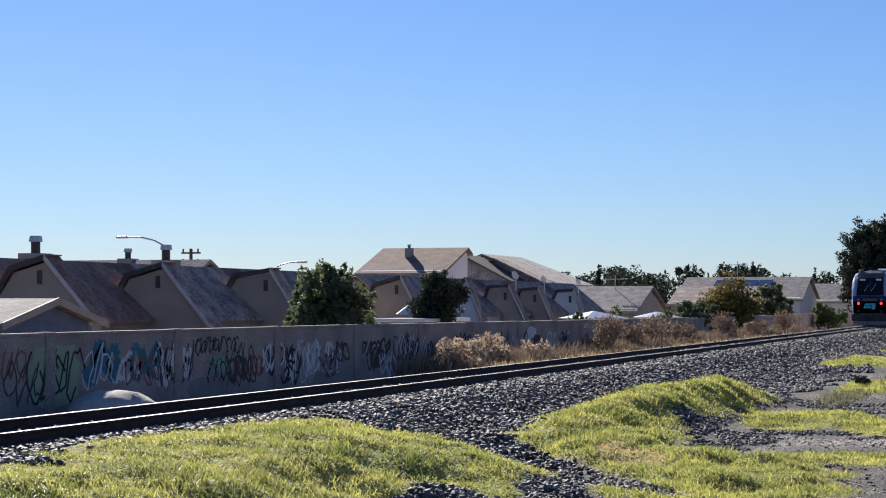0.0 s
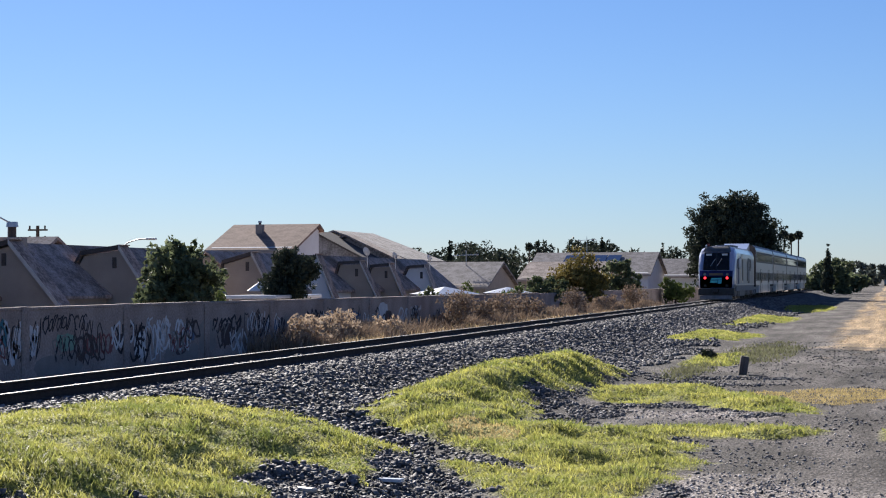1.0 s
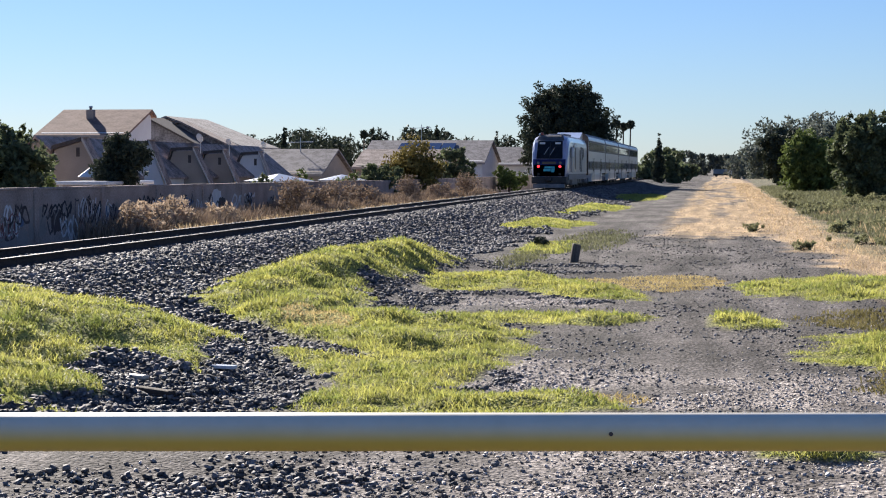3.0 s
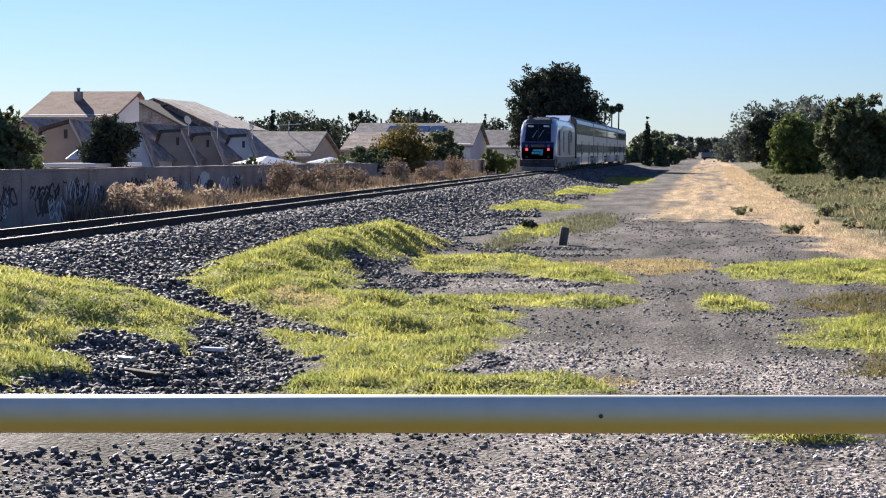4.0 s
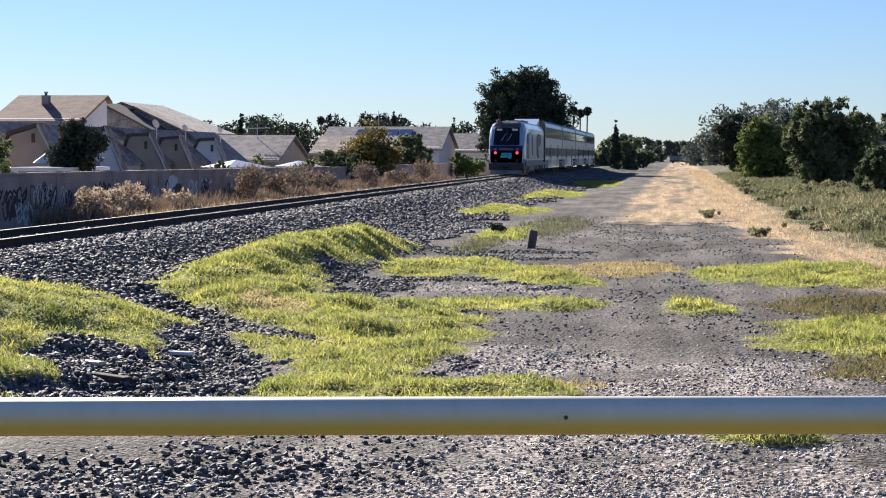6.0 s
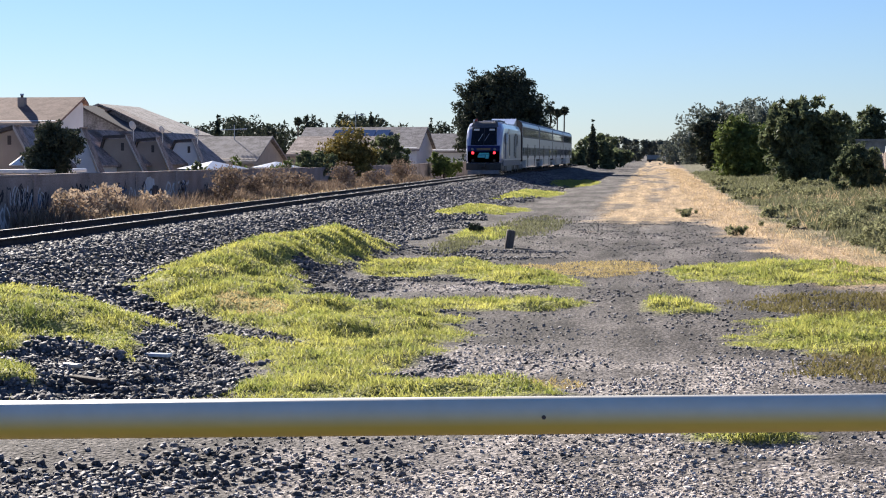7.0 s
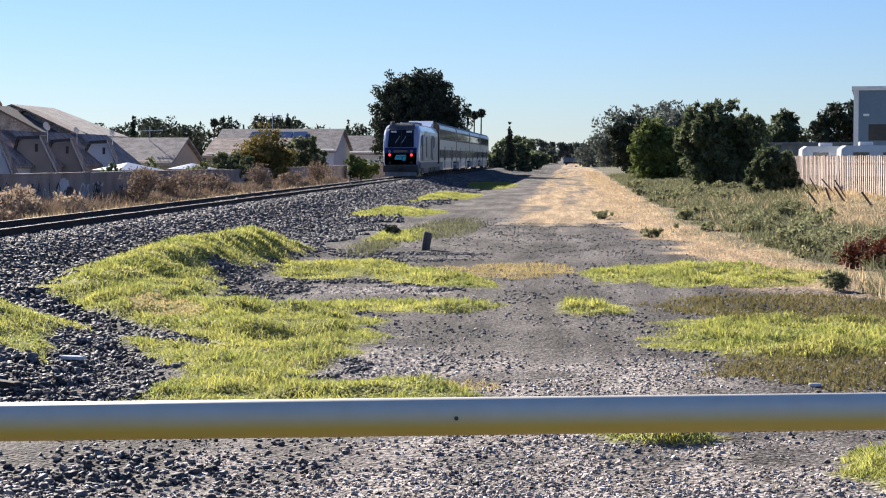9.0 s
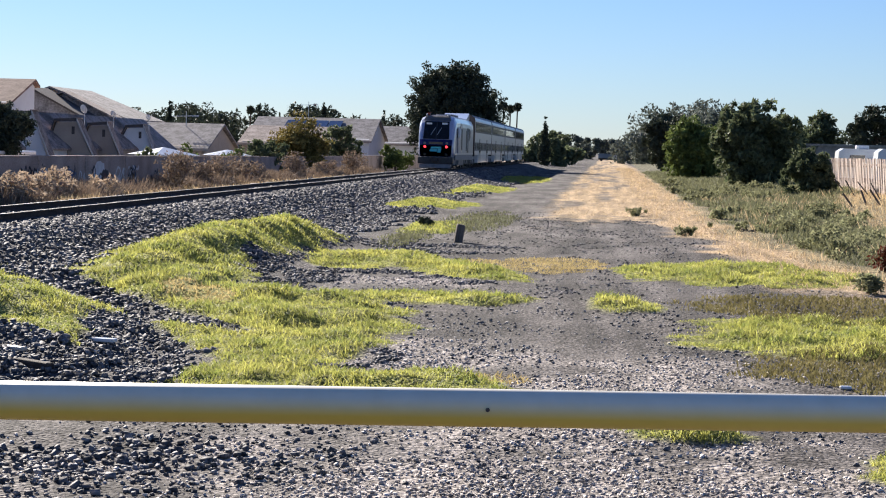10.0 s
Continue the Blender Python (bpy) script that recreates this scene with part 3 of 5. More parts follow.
def leaf_cloud(name, centres, radii, count, size, material, parent, seed, label="", squash=1.0, clumps=0):
    """Many small leaves in lumps about the given centres."""
    r = np.random.default_rng(seed)
    centres, radii = np.array(centres, dtype=float), np.array(radii, dtype=float)
    if clumps:
        n = len(centres) * clumps
        host = np.repeat(np.arange(len(centres)), clumps)
        out = r.normal(size=(n, 3))
        out /= np.linalg.norm(out, axis=1)[:, None]
        centres, radii = centres[host] + out * (radii[host] * (0.45 + 0.75 * r.random(n)))[:, None] * np.array([1, 1, squash]), radii[host] * (0.16 + 0.34 * r.random(n))
    pick = r.choice(len(centres), count, p=radii ** 2 / (radii ** 2).sum())
    d = r.normal(size=(count, 3))
    d /= np.linalg.norm(d, axis=1)[:, None]
    rad = radii[pick] * r.random(count) ** 0.33 * (0.82 + 0.3 * r.random(count))
    p = centres[pick] + d * rad[:, None] * np.array([1, 1, squash])
    u = r.normal(size=(count, 3))
    u /= np.linalg.norm(u, axis=1)[:, None]
    w = np.cross(u, r.normal(size=(count, 3)))
    w /= np.linalg.norm(w, axis=1)[:, None] + 1e-9
    s = size * (0.6 + 0.8 * r.random(count))[:, None]
    v = np.stack([p - u * s, p + w * s * 0.45, p + u * s, p - w * s * 0.45], 1).reshape(-1, 3)
    ob = raw(name, v, np.full(count, 4), np.arange(4 * count), material)
    ob.parent = parent
    return tagged(ob, label)


def tree(x, y, base, top, width, material, label, count=6000, leaf=0.25, seed=1, crown_base=0.3, lumps=26, name="tree", cone=False, group="trees", lump=1.0):
    r = np.random.default_rng(seed)
    t = thing(name, (x, y, base), label, "tree", group)
    hgt = top - base
    bm = bmesh.new()
    tr = max(0.12, width * 0.035)
    tube(bm, (0, 0, -0.2), (0.1 * tr, 0, hgt * 0.55), tr, tr * 0.6, 9)
    cs, rs = [], []
    c0 = hgt * (crown_base + (1 - crown_base) / 2)
    ch = hgt * (1 - crown_base) / 2
    for k in range(lumps):
        d = r.normal(size=3)
        d /= np.linalg.norm(d)
        q = r.random() ** 0.35
        px, py, pz = d[0] * q * width * 0.43 * (0.85 + 0.3 * r.random()), d[1] * q * width * 0.43, c0 + d[2] * q * ch * (0.74 + 0.2 * r.random())
        lr = lump * (0.085 + 0.095 * r.random()) * min(width, 2 * ch) * (1.0 if lumps > 12 else 1.4)
        if cone:
            f = 1.05 - (pz - hgt * crown_base) / (hgt * (1 - crown_base))
            px, py, lr = px * f, py * f, lr * max(0.3, f)
        cs.append((px, py, pz))
        rs.append(lr)
        if k % 3 == 0:
            tube(bm, (0, 0, hgt * (0.25 + 0.25 * r.random())), (px, py, pz), tr * 0.45, tr * 0.12, 5)
    part("trunk", bm, BARK, t)
    leaf_cloud("crown", cs, rs, count, leaf, material, t, seed + 50, clumps=0 if cone else 16)
    return t


tree(-19.9, 247, 0.3, 13.7, 11.4, LEAF_DARK, "large dark evergreen tree with dense round crown", 80000, 0.23, 4, -0.04, 130, lump=1.15)
tree(-22.4, 57.4, 0.2, 3.95, 3.2, LEAF, "dark green broadleaf tree behind the wall", 8000, 0.13, 5, 0.1, 50)
tree(-22.5, 69.1, 0.2, 3.75, 1.9, LEAF_DARK, "clipped rounded evergreen tree behind the wall", 14000, 0.075, 6, 0.36, 60, lump=1.4)
tree(-22, 134, 0.2, 4.5, 4.2, LEAF_GOLD, "tree with golden-brown sunlit leaves", 9000, 0.14, 7, 0.0, 50, lump=1.35)
tree(-22, 157, 0.2, 4.6, 3.2, LEAF, "small dark tree beside the wall", 5000, 0.15, 8, 0.0, 30)
tree(-22, 122, 0.2, 2.9, 4.5, LEAF, "shrubby green tree behind the wall", 4000, 0.13, 15, 0.0, 30)
tree(11.9, 152, 0.3, 6.9, 6.6, LEAF, "broad dark green oak at the edge of the brush", 26000, 0.24, 10, -0.08, 80)
tree(15.6, 172, 0.3, 5.4, 6.0, LEAF, "dark green oak behind the yard fence", 14000, 0.24, 16, -0.08, 60)
tree(9.9, 204, 0.2, 5.9, 7.4, LEAF_FRESH, "rounded bright green tree at the edge of the brush", 20000, 0.22, 11, -0.1, 70, lump=1.4)
tree(12.6, 120, 0.4, 3.0, 3.6, LEAF, "low round bush by the fence", 12000, 0.14, 12, -0.2, 44, name="bush")
tree(9.2, 285, 0.2, 8.6, 8.5, LEAF_DARK, "tall dark tree beyond the brush", 16000, 0.32, 13, -0.05, 60)
tree(33, 230, 0.4, 9.6, 9.0, LEAF_DARK, "dark rounded tree behind the yard", 12000, 0.3, 14, -0.05, 50)
tree(26, 240, 0.4, 8.8, 8.0, LEAF, "tree behind the yard", 9000, 0.3, 17, -0.05, 40)
tree(-9.7, 300, 0.2, 8.9, 2.2, LEAF_DARK, "slender dark cypress beyond the track", 3000, 0.25, 18, -0.02, 50, cone=True, lump=2.4)
tree(-19.8, 178, 0.2, 2.9, 3.4, LEAF_FRESH, "small yellow-green tree by the wall", 4000, 0.14, 19, 0.0, 30)
for k, (px, py, ph) in enumerate([(-16.5, 300, 10.2), (-15.7, 306, 9.9), (-14.3, 300, 10.1), (-57, 300, 8.6)]):
    palm = thing("palm_tree", (px, py, 0.2), "tall thin palm tree with a small round head", "palm tree", "palms")
    part("trunk", tubed((0, 0, 0), (0.15, 0, ph - 1.0), 0.14, 0.1, 8), BARK, palm)
    leaf_cloud("fronds", [(0.15, 0, ph - 0.9)], [0.55], 240, 0.4, LEAF_DARK, palm, 400 + k)
for k, (px, py, ph, pw) in enumerate([(-23.5, 100, 2.35, 2.6), (-23.2, 104, 2.5, 2.0), (-22.3, 90, 2.25, 1.6), (-23.2, 62, 2.35, 3.4), (-23, 53.5, 2.1, 2.6), (-22.5, 114, 2.2, 2.2)]):
    tree(px, py, 0.2, ph, pw, LEAF_FRESH if k % 2 else LEAF, "leafy garden shrub showing over the wall", 1600, 0.1, 430 + k, 0.0, 16, name="shrub", group="shrubs")


def far_woods(name, x0, x1, y0, y1, n, h0, h1, material, label, seed, leaf=0.7):
    r = np.random.default_rng(seed)
    cs, rs = [], []
    for k in range(n):
        x, y, h = r.uniform(x0, x1), r.uniform(y0, y1), r.uniform(h0, h1)
        for j in range(7):
            q = r.random()
            cs.append((x + r.normal() * h * 0.18, y + r.normal() * h * 0.18, h * (0.1 + 0.78 * q)))
            rs.append(h * (0.24 - 0.1 * q))
    ob = leaf_cloud(name, cs, rs, n * 900, leaf, material, None, seed)
    return tagged(ob, label, "woods", kind="stuff")


# the three far rows carry distance haze in their leaf colour
far_woods("distant_trees", 8, 46, 470, 560, 46, 8, 15.0, LEAF_HAZED, "distant line of tall grey-green trees, paled for haze, beyond the straw", 31, 0.6)
far_woods("distant_trees", 14, 50, 640, 700, 24, 18, 23, LEAF_HAZED, "far umbrella-shaped trees on the skyline", 35, 0.7)
far_woods("distant_trees", -26, 6, 620, 760, 26, 5, 9.5, LEAF_HAZED, "distant haze-paled trees at the end of the line", 32, 0.6)
far_woods("garden_trees", -125, -42, 320, 430, 80, 7.5, 11.5, LEAF_DARK, "garden trees beyond the rooftops", 33, 0.4)
far_woods("garden_trees", -14.5, -7, 310, 470, 12, 4, 6.6, LEAF, "trees beside the line beyond the houses", 34, 0.45)
for k in range(9):
    tree(-118 + 9.5 * k, 330 + 13 * (k % 3), 0.2, 9.6 + 2.6 * ((k * 7) % 5) / 4, 2.4, LEAF_DARK, "pointed conifer beyond the rooftops", 1200, 0.35, 460 + k, 0.0, 40, cone=True, lump=2.6)

# ---- pipe barrier in front of the camera ----
gate = thing("barrier", (-0.5, 5.63, 0), "white and yellow steel pipe barrier across the trail", "barrier", turn=8.9)
bar = bmesh.new()
tube(bar, (-3.6, 0, 1.72), (3.6, 0, 1.72), 0.0575, seg=36)
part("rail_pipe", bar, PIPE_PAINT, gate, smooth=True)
part("rivet", tubed((0.155, -0.062, 1.722), (0.155, -0.05, 1.722), 0.0065, seg=10), DARK_TRIM, gate)
for u in (-3.4, 3.4):
    part("post", tubed((u, 0.13, 0.0), (u, 0.13, 1.86), 0.07, seg=16), WHITE_PAINT, gate)

# ---- yard fence, vehicles and warehouse ----
fence = thing("fence", (16.6, 94, 0.35), "sun-bleached vertical board fence round a yard", "fence")
board = None
for k in range(140):
    ob = part("board", boxed(-0.015, 0.015, -0.14, 0.14, 0, 2.2), FENCE, fence) if board is None else board.copy()
    if board is not None:
        scene.collection.objects.link(ob)
    board = board or ob
    ob.parent = fence
    ob.matrix_basis = pose(0.05 * (k % 2) - (0.35 if k < 88 else 0), 0.36 * k, 0.04 * math.sin(k * 2.3), 0.5 * math.sin(k * 1.9), 0, 3 * math.sin(k))
for z in (0.45, 1.8):
    part("fence_rail", boxed(0.1, 0.18, -0.2, 50.4, z, z + 0.1), FENCE, fence)
for k in range(17):
    part("fence_post", boxed(0.18, 0.28, 3.0 * k - 0.05, 3.0 * k + 0.05, -0.3, 2.25), FENCE, fence)
for k in range(7):
    part("stake", tubed((-2.2 + 0.3 * (k % 2), 5.0 + 5.2 * k, -0.3), (-2.9, 5.6 + 5.2 * k, 0.95), 0.035, seg=6), DARK_TRIM, fence, "dark leaning stake")

warehouse = thing("warehouse", (24.3, 165, 0.3), "blue metal-clad warehouse with white trim", "building", turn=-9)
part("wall", boxed(0, 22, 0, 30, 0, 7.9), BLUE_METAL, warehouse)
part("roof", boxed(-0.25, 22.2, -0.25, 30.2, 7.9, 8.25, bevel=0.04), VAN_WHITE, warehouse, "white metal roof edge")
part("corner_trim", boxed(-0.06, 0.35, -0.06, 0.3, 0, 7.9), VAN_WHITE, warehouse)
part("roof_box", boxed(2.8, 8, 0.4, 5, 8.25, 8.9, bevel=0.04), VAN_WHITE, warehouse, "white rooftop plant box")
part("loading_opening", boxed(1.2, 9, -0.05, -0.034, 3.6, 5.0), BLACK, warehouse, "dark loading opening")
part("wall_lamp", boxed(0.75, 1.25, -0.12, -0.034, 5.7, 5.9, bevel=0.02), VAN_WHITE, warehouse)
for k in range(26):
    part("rib", boxed(0.5 + 0.5 * k, 0.56 + 0.5 * k, -0.03, -0.004, 5.1, 7.9), BLUE_METAL, warehouse)


def trailer_van(x, y, length, label):
    """A parked camping trailer, seen over the fence."""
    v = thing("camper", (x, y, 0.35), label, "camper", "parked campers")
    o = [(0, 0.7), (0.15, 2.75), (0.5, 3.0), (length - 1.6, 3.0), (length - 0.9, 2.55), (length, 2.2), (length, 0.7)]
    part("body", prismed(o, "y", 0, 2.4), VAN_WHITE, v)
    part("window", boxed(1.0, 2.2, -0.02, -0.004, 1.95, 2.5), GLASS, v)
    part("window", boxed(3.2, 4.0, -0.02, -0.004, 1.95, 2.5), GLASS, v)
    part("roof_vent", boxed(1.6, 2.6, 0.8, 1.6, 3.0, 3.28, bevel=0.05), VAN_WHITE, v)
    part("stripe", boxed(0.15, length - 0.3, -0.015, -0.004, 1.55, 1.7), DARK_TRIM, v)
    for u in (1.3, length - 1.3):
        part("wheel", tubed((u, -0.02, 0.35), (u, 0.25, 0.35), 0.36, seg=16), BLACK, v)
    part("chassis", boxed(0.2, length - 0.2, 0.2, 2.2, 0.34, 0.7), BLACK, v)
    return v


trailer_van(18.2, 152, 5.6, "white camping trailer parked behind the fence")
trailer_van(20.0, 143, 6.6, "long pale camping trailer parked behind the fence")
trailer_van(26.4, 152, 6.0, "white camper parked by the warehouse")
shed = thing("yard_shed", (17.4, 176, 0.35), "low grey flat-roofed shed behind the fence", "shed")
part("wall", boxed(0, 13, 0, 4, 0, 3.3), GREYPAINT, shed)
part("roof", boxed(-0.2, 13.2, -0.2, 4.2, 3.3, 3.5), GREYPAINT, shed)

# ---- garden things behind the wall ----
hut = thing("garden_shed", (-26.4, 46.2, 0.25), "blue-grey garden shed with a shallow pale roof", "shed")
part("wall", prismed([(-2.5, 0), (-2.5, 1.75), (0, 2.3), (2.5, 1.75), (2.5, 0)], "x", -3.4, 0), mat("blue_grey_boards", (0.10, 0.13, 0.2), (0.15, 0.19, 0.28), 0.8, 1.5, 0.1), hut)
rake([(-2.9, 1.68), (0, 2.34), (2.9, 1.68)], -3.7, 0.4, 0.1, SHINGLE_GREY, "roof", hut)
part("bargeboard", prismed([(-2.9, 1.6), (0, 2.26), (2.9, 1.6), (2.9, 1.8), (0, 2.46), (-2.9, 1.8)], "x", 0.41, 0.45), TRIM, hut)


def parasol(x, y, top, r, label, sides=6, drop=0.45):
    p = thing("parasol", (x, y, 0.25), label, "parasol", "garden parasols")
    top -= 0.25
    bm = bmesh.new()
    bmesh.ops.create_cone(bm, cap_ends=False, segments=sides, radius1=r, radius2=0.02, depth=drop, matrix=Matrix.Translation((0, 0, top - drop / 2)))
    bmesh.ops.solidify(bm, geom=list(bm.faces), thickness=0.02)
    part("canopy", bm, VAN_WHITE, p)
    part("pole", tubed((0, 0, 0), (0, 0, top), 0.025, seg=8), GALV, p)
    return p


parasol(-24, 70.4, 2.58, 0.62, "white pointed garden parasol behind the wall", 8, 0.42)
parasol(-24, 101.5, 2.2, 2.0, "pale pointed canopy behind the wall", 4, 0.4)
parasol(-24, 119, 2.1, 1.6, "pale blue garden parasol behind the wall", 8, 0.35)
tub = thing("garden_roof", (-23.2, 69.6, 0.25), "white slatted garden roof just above the wall", "garden roof")
part("top", boxed(-1, 1, -2.9, 2.9, 1.62, 1.76, bevel=0.03), VAN_WHITE, tub)
for u in (-2.7, 2.7):
    part("post", boxed(-0.9, -0.8, u - 0.05, u + 0.05, 0, 1.62), VAN_WHITE, tub)


def dish(x, y, z, r=0.42):
    d = thing("satellite_dish", (x, y, z), "white satellite dish on a short mast", "satellite dish", "satellite dishes")
    bm = bmesh.new()
    bmesh.ops.create_uvsphere(bm, u_segments=16, v_segments=8, radius=r * 1.6)
    bmesh.ops.delete(bm, geom=[v for v in bm.verts if v.co.z > -r * 1.15], context="VERTS")
    bmesh.ops.transform(bm, matrix=pose(0, 0, 0.2 + r, -70, 0, -30) @ Matrix.Translation((0, 0, r * 1.3)), verts=bm.verts)
    bmesh.ops.solidify(bm, geom=list(bm.faces), thickness=0.015)
    part("reflector", bm, VAN_WHITE, d)
    part("mast", tubed((0, 0, -0.6), (0, 0, 0.25 + r), 0.03, seg=8), GALV, d)
    part("feed_arm", tubed((0, 0, 0.2), (0.2, -0.4, 0.3 + r), 0.015, seg=6), GALV, d)


dish(-37.8, 135.0, 4.0, 0.55)
dish(-37.8, 143.2, 3.9, 0.45)
dish(-37.8, 154.5, 3.85, 0.45)


def street_lamp(x, y, h, reach, label="galvanised street lamp with a curved arm"):
    p = thing("street_lamp", (x, y, 0.2), label, "street lamp", "street lamps")
    part("pole", tubed((0, 0, 0), (0, 0, h - 0.35), 0.1, 0.06, 10), GALV, p)
    arm = bmesh.new()
    pts = [(0, 0, h - 0.4), (0.25 * reach, 0, h - 0.12), (0.6 * reach, 0, h + 0.05), (reach, 0, h + 0.08)]
    for q, w in zip(pts, pts[1:]):
        tube(arm, q, w, 0.045, seg=8)
    part("arm", arm, GALV, p)
    k = 1 if reach > 0 else -1
    part("lamp_head", boxed(reach - 0.1 * k, reach + 0.6 * k, -0.14, 0.14, h + 0.0, h + 0.14, bevel=0.04), GALV, p)


street_lamp(-48, 97.2, 6.1, -2.3)
street_lamp(-48, 113.3, 5.0, 1.7)
street_lamp(-48, 185, 5.8, -2.0)
pole = thing("utility_pole", (-48, 100.9, 0.2), "wooden utility pole with crossarms", "utility pole")
part("mast", tubed((0, 0, 0), (0, 0, 5.6), 0.14, 0.1, 8), BARK, pole)
for z in (5.3, 4.7):
    part("crossarm", boxed(-0.6, 0.6, -0.05, 0.05, z, z + 0.1), BARK, pole)
    for u in (-0.5, 0.45):
        part("insulator", tubed((u, 0, z + 0.1), (u, 0, z + 0.3), 0.05, seg=6), DARK_TRIM, pole)


def aerial(x, y, base, top):
    a = thing("tv_aerial", (x, y, base), "thin rooftop television aerial", "aerial", "aerials")
    part("mast", tubed((0, 0, -0.5), (0, 0, top - base), 0.04, seg=6), GALV, a)
    part("boom", tubed((-1.3, 0, top - base - 0.5), (1.2, 0.2, top - base - 0.35), 0.03, seg=6), GALV, a)
    for k in range(7):
        u = -1.2 + 0.38 * k
        part("element", tubed((u, -0.35 - 0.05 * k, top - base - 0.47), (u, 0.35 + 0.05 * k, top - base - 0.42), 0.02, seg=5), GALV, a)


aerial(-38.0, 240, 5.7, 8.1)
aerial(-39.5, 176, 3.9, 5.4)

# ---- small things on the trail ----
stump = thing("stump_post", (-3.86, 50.1, 0.0), "short leaning weathered timber post stump", "post")
ob = part("timber", boxed(-0.11, 0.11, -0.1, 0.1, -0.05, 0.5, bevel=0.03), OLD_TIMBER, stump)
ob.matrix_basis = pose(0, 0, 0, 0, 9, 15)
ob = part("sawn_top", boxed(-0.1, 0.1, -0.09, 0.09, 0.5, 0.512), TRIM, stump, "pale sawn top")
ob.matrix_basis = pose(0, 0, 0, 0, 9, 15)
plank = thing("white_board", (-6.08, 22.55, float(height(-6.08, 22.55)) + 0.07), "white painted board lying on the stones", "board", turn=-14)
part("board", boxed(-0.2, 0.2, -0.06, 0.06, -0.03, 0.012, bevel=0.006), VAN_WHITE, plank)
scrap = thing("white_scrap", (2.63, 20.5, float(height(2.63, 20.5))), "crumpled white scrap lying in the weeds", "litter")
part("sheet", boxed(-0.065, 0.065, -0.04, 0.04, 0, 0.035, bevel=0.014), VAN_WHITE, scrap)
log = thing("rotten_timber", (-6.4, 20.7, float(height(-6.4, 20.7)) + 0.04), "rotten dark timber half buried in the bank", "timber", turn=-38)
part("beam", boxed(-0.42, 0.42, -0.06, 0.06, -0.1, 0.035, bevel=0.025), SLEEPER, log)
slab = thing("broken_concrete", (-6.85, 21.6, float(height(-6.85, 21.6)) + 0.04), "pinkish broken slab lying on the bank", "rubble", turn=-30)
part("slab", boxed(-0.17, 0.17, -0.05, 0.05, -0.03, 0.03, bevel=0.02), BEIGE, slab)


def stake(x, y, tall, lean, turn):
    """A thin old stake, leaning, in the dry grass before the fence."""
    s = thing("leaning_stake", (x, y, float(height(x, y))), "dark weathered stake leaning in dry grass near the fence", "stake", "stakes", turn=turn)
    ob = part("shaft", boxed(-0.045, 0.045, -0.04, 0.04, -0.1, tall, bevel=0.012), OLD_TIMBER, s)
    ob.matrix_basis = pose(0, 0, 0, 0, lean, 0)


for sx, sy, tall, lean in ((12.0, 93, 0.85, -38), (12.9, 95, 0.8, -22), (13.3, 93, 0.95, -35), (13.4, 85, 0.9, -36), (13.9, 81, 0.95, -30)):
    stake(sx, sy, tall, lean, 4)


def rough_bush(x, y, r, h, count, size, material, label, seed, name="bush"):
    b = thing(name, (x, y, float(height(x, y))), label, "bush", "bushes")
    q = np.random.default_rng(seed)
    cs = [(q.normal() * r * 0.4, q.normal() * r * 0.4, h * (0.15 + 0.6 * q.random())) for k in range(14)]
    st = bmesh.new()
    for c in cs[:8]:
        tube(st, (0, 0, -0.03), c, 0.02, 0.008, 5)
    part("stem", st, BARK, b)
    leaf_cloud("foliage", cs, [h * 0.28] * 14, count, size, material, b, seed + 1)


rough_bush(-5.7, 60.4, 0.25, 0.32, 500, 0.05, LEAF_DARK, "dark low bush on the foot of the bank", 501)
rough_bush(4.9, 35.4, 0.3, 0.42, 700, 0.045, BUSH_OLIVE, "grey-green weed bush at the edge of the grass", 502)
rough_bush(1.3, 77, 0.45, 0.36, 420, 0.06, BUSH_OLIVE, "olive weed bush on the straw", 503)
rough_bush(2.5, 58.7, 0.4, 0.3, 360, 0.05, BUSH_OLIVE, "olive weed bush by the trail", 504)
for k in range(9):
    rough_bush(6.3 + 0.45 * (k % 3) + 0.2 * k, 43.0 + 0.9 * k, 0.25, 0.62, 260, 0.06, DOCK, "rust-brown dried dock plant among the brush", 510 + k)
for k in range(5):
    rough_bush(5.8 + 0.9 * k + 0.8 * math.sin(k * 2.2), 52 + 8.5 * k, 0.8, 0.6, 1300, 0.05, BUSH_OLIVE, "grey-green brush beside the trail", 530 + k)
q = np.random.default_rng(77)
for k in range(34):
    y0 = math.exp(q.uniform(math.log(44), math.log(150)))
    x0 = max(float(margin(y0)) + 1.4, 4.4) + q.uniform(0, 1) ** 1.3 * (2.0 + 0.06 * y0)
    rough_bush(x0, y0, 0.5 + 0.6 * q.random(), 0.3 + 0.5 * q.random(), 700, 0.03 + 0.0003 * y0, BUSH_OLIVE, "low olive-green brush on dry ground", 700 + k)
for k in range(11):
    y0 = [58.5, 61, 63.5, 68, 80, 86, 92, 97, 112, 122, 140][k]
    rough_bush(-18.6 + 0.3 * math.sin(k * 5.0), y0, 0.9, 1.25 + 0.35 * math.sin(k * 3.3) + (0.5 if y0 > 78 else 0), 1300, 0.08, BRUSH_DRY if y0 > 78 else BRUSH_PALE, "dry brown bush against the graffiti wall" if y0 > 78 else "pale dry bush in front of the graffiti wall", 560 + k)
heap = bmesh.new()
bmesh.ops.create_uvsphere(heap, u_segments=24, v_segments=10, radius=1.0)
for v in heap.verts:
    v.co = Vector((v.co.x * 0.8, v.co.y * 1.3, v.co.z * 0.45)) * (1 + 0.12 * noise.noise(v.co * 2.5))
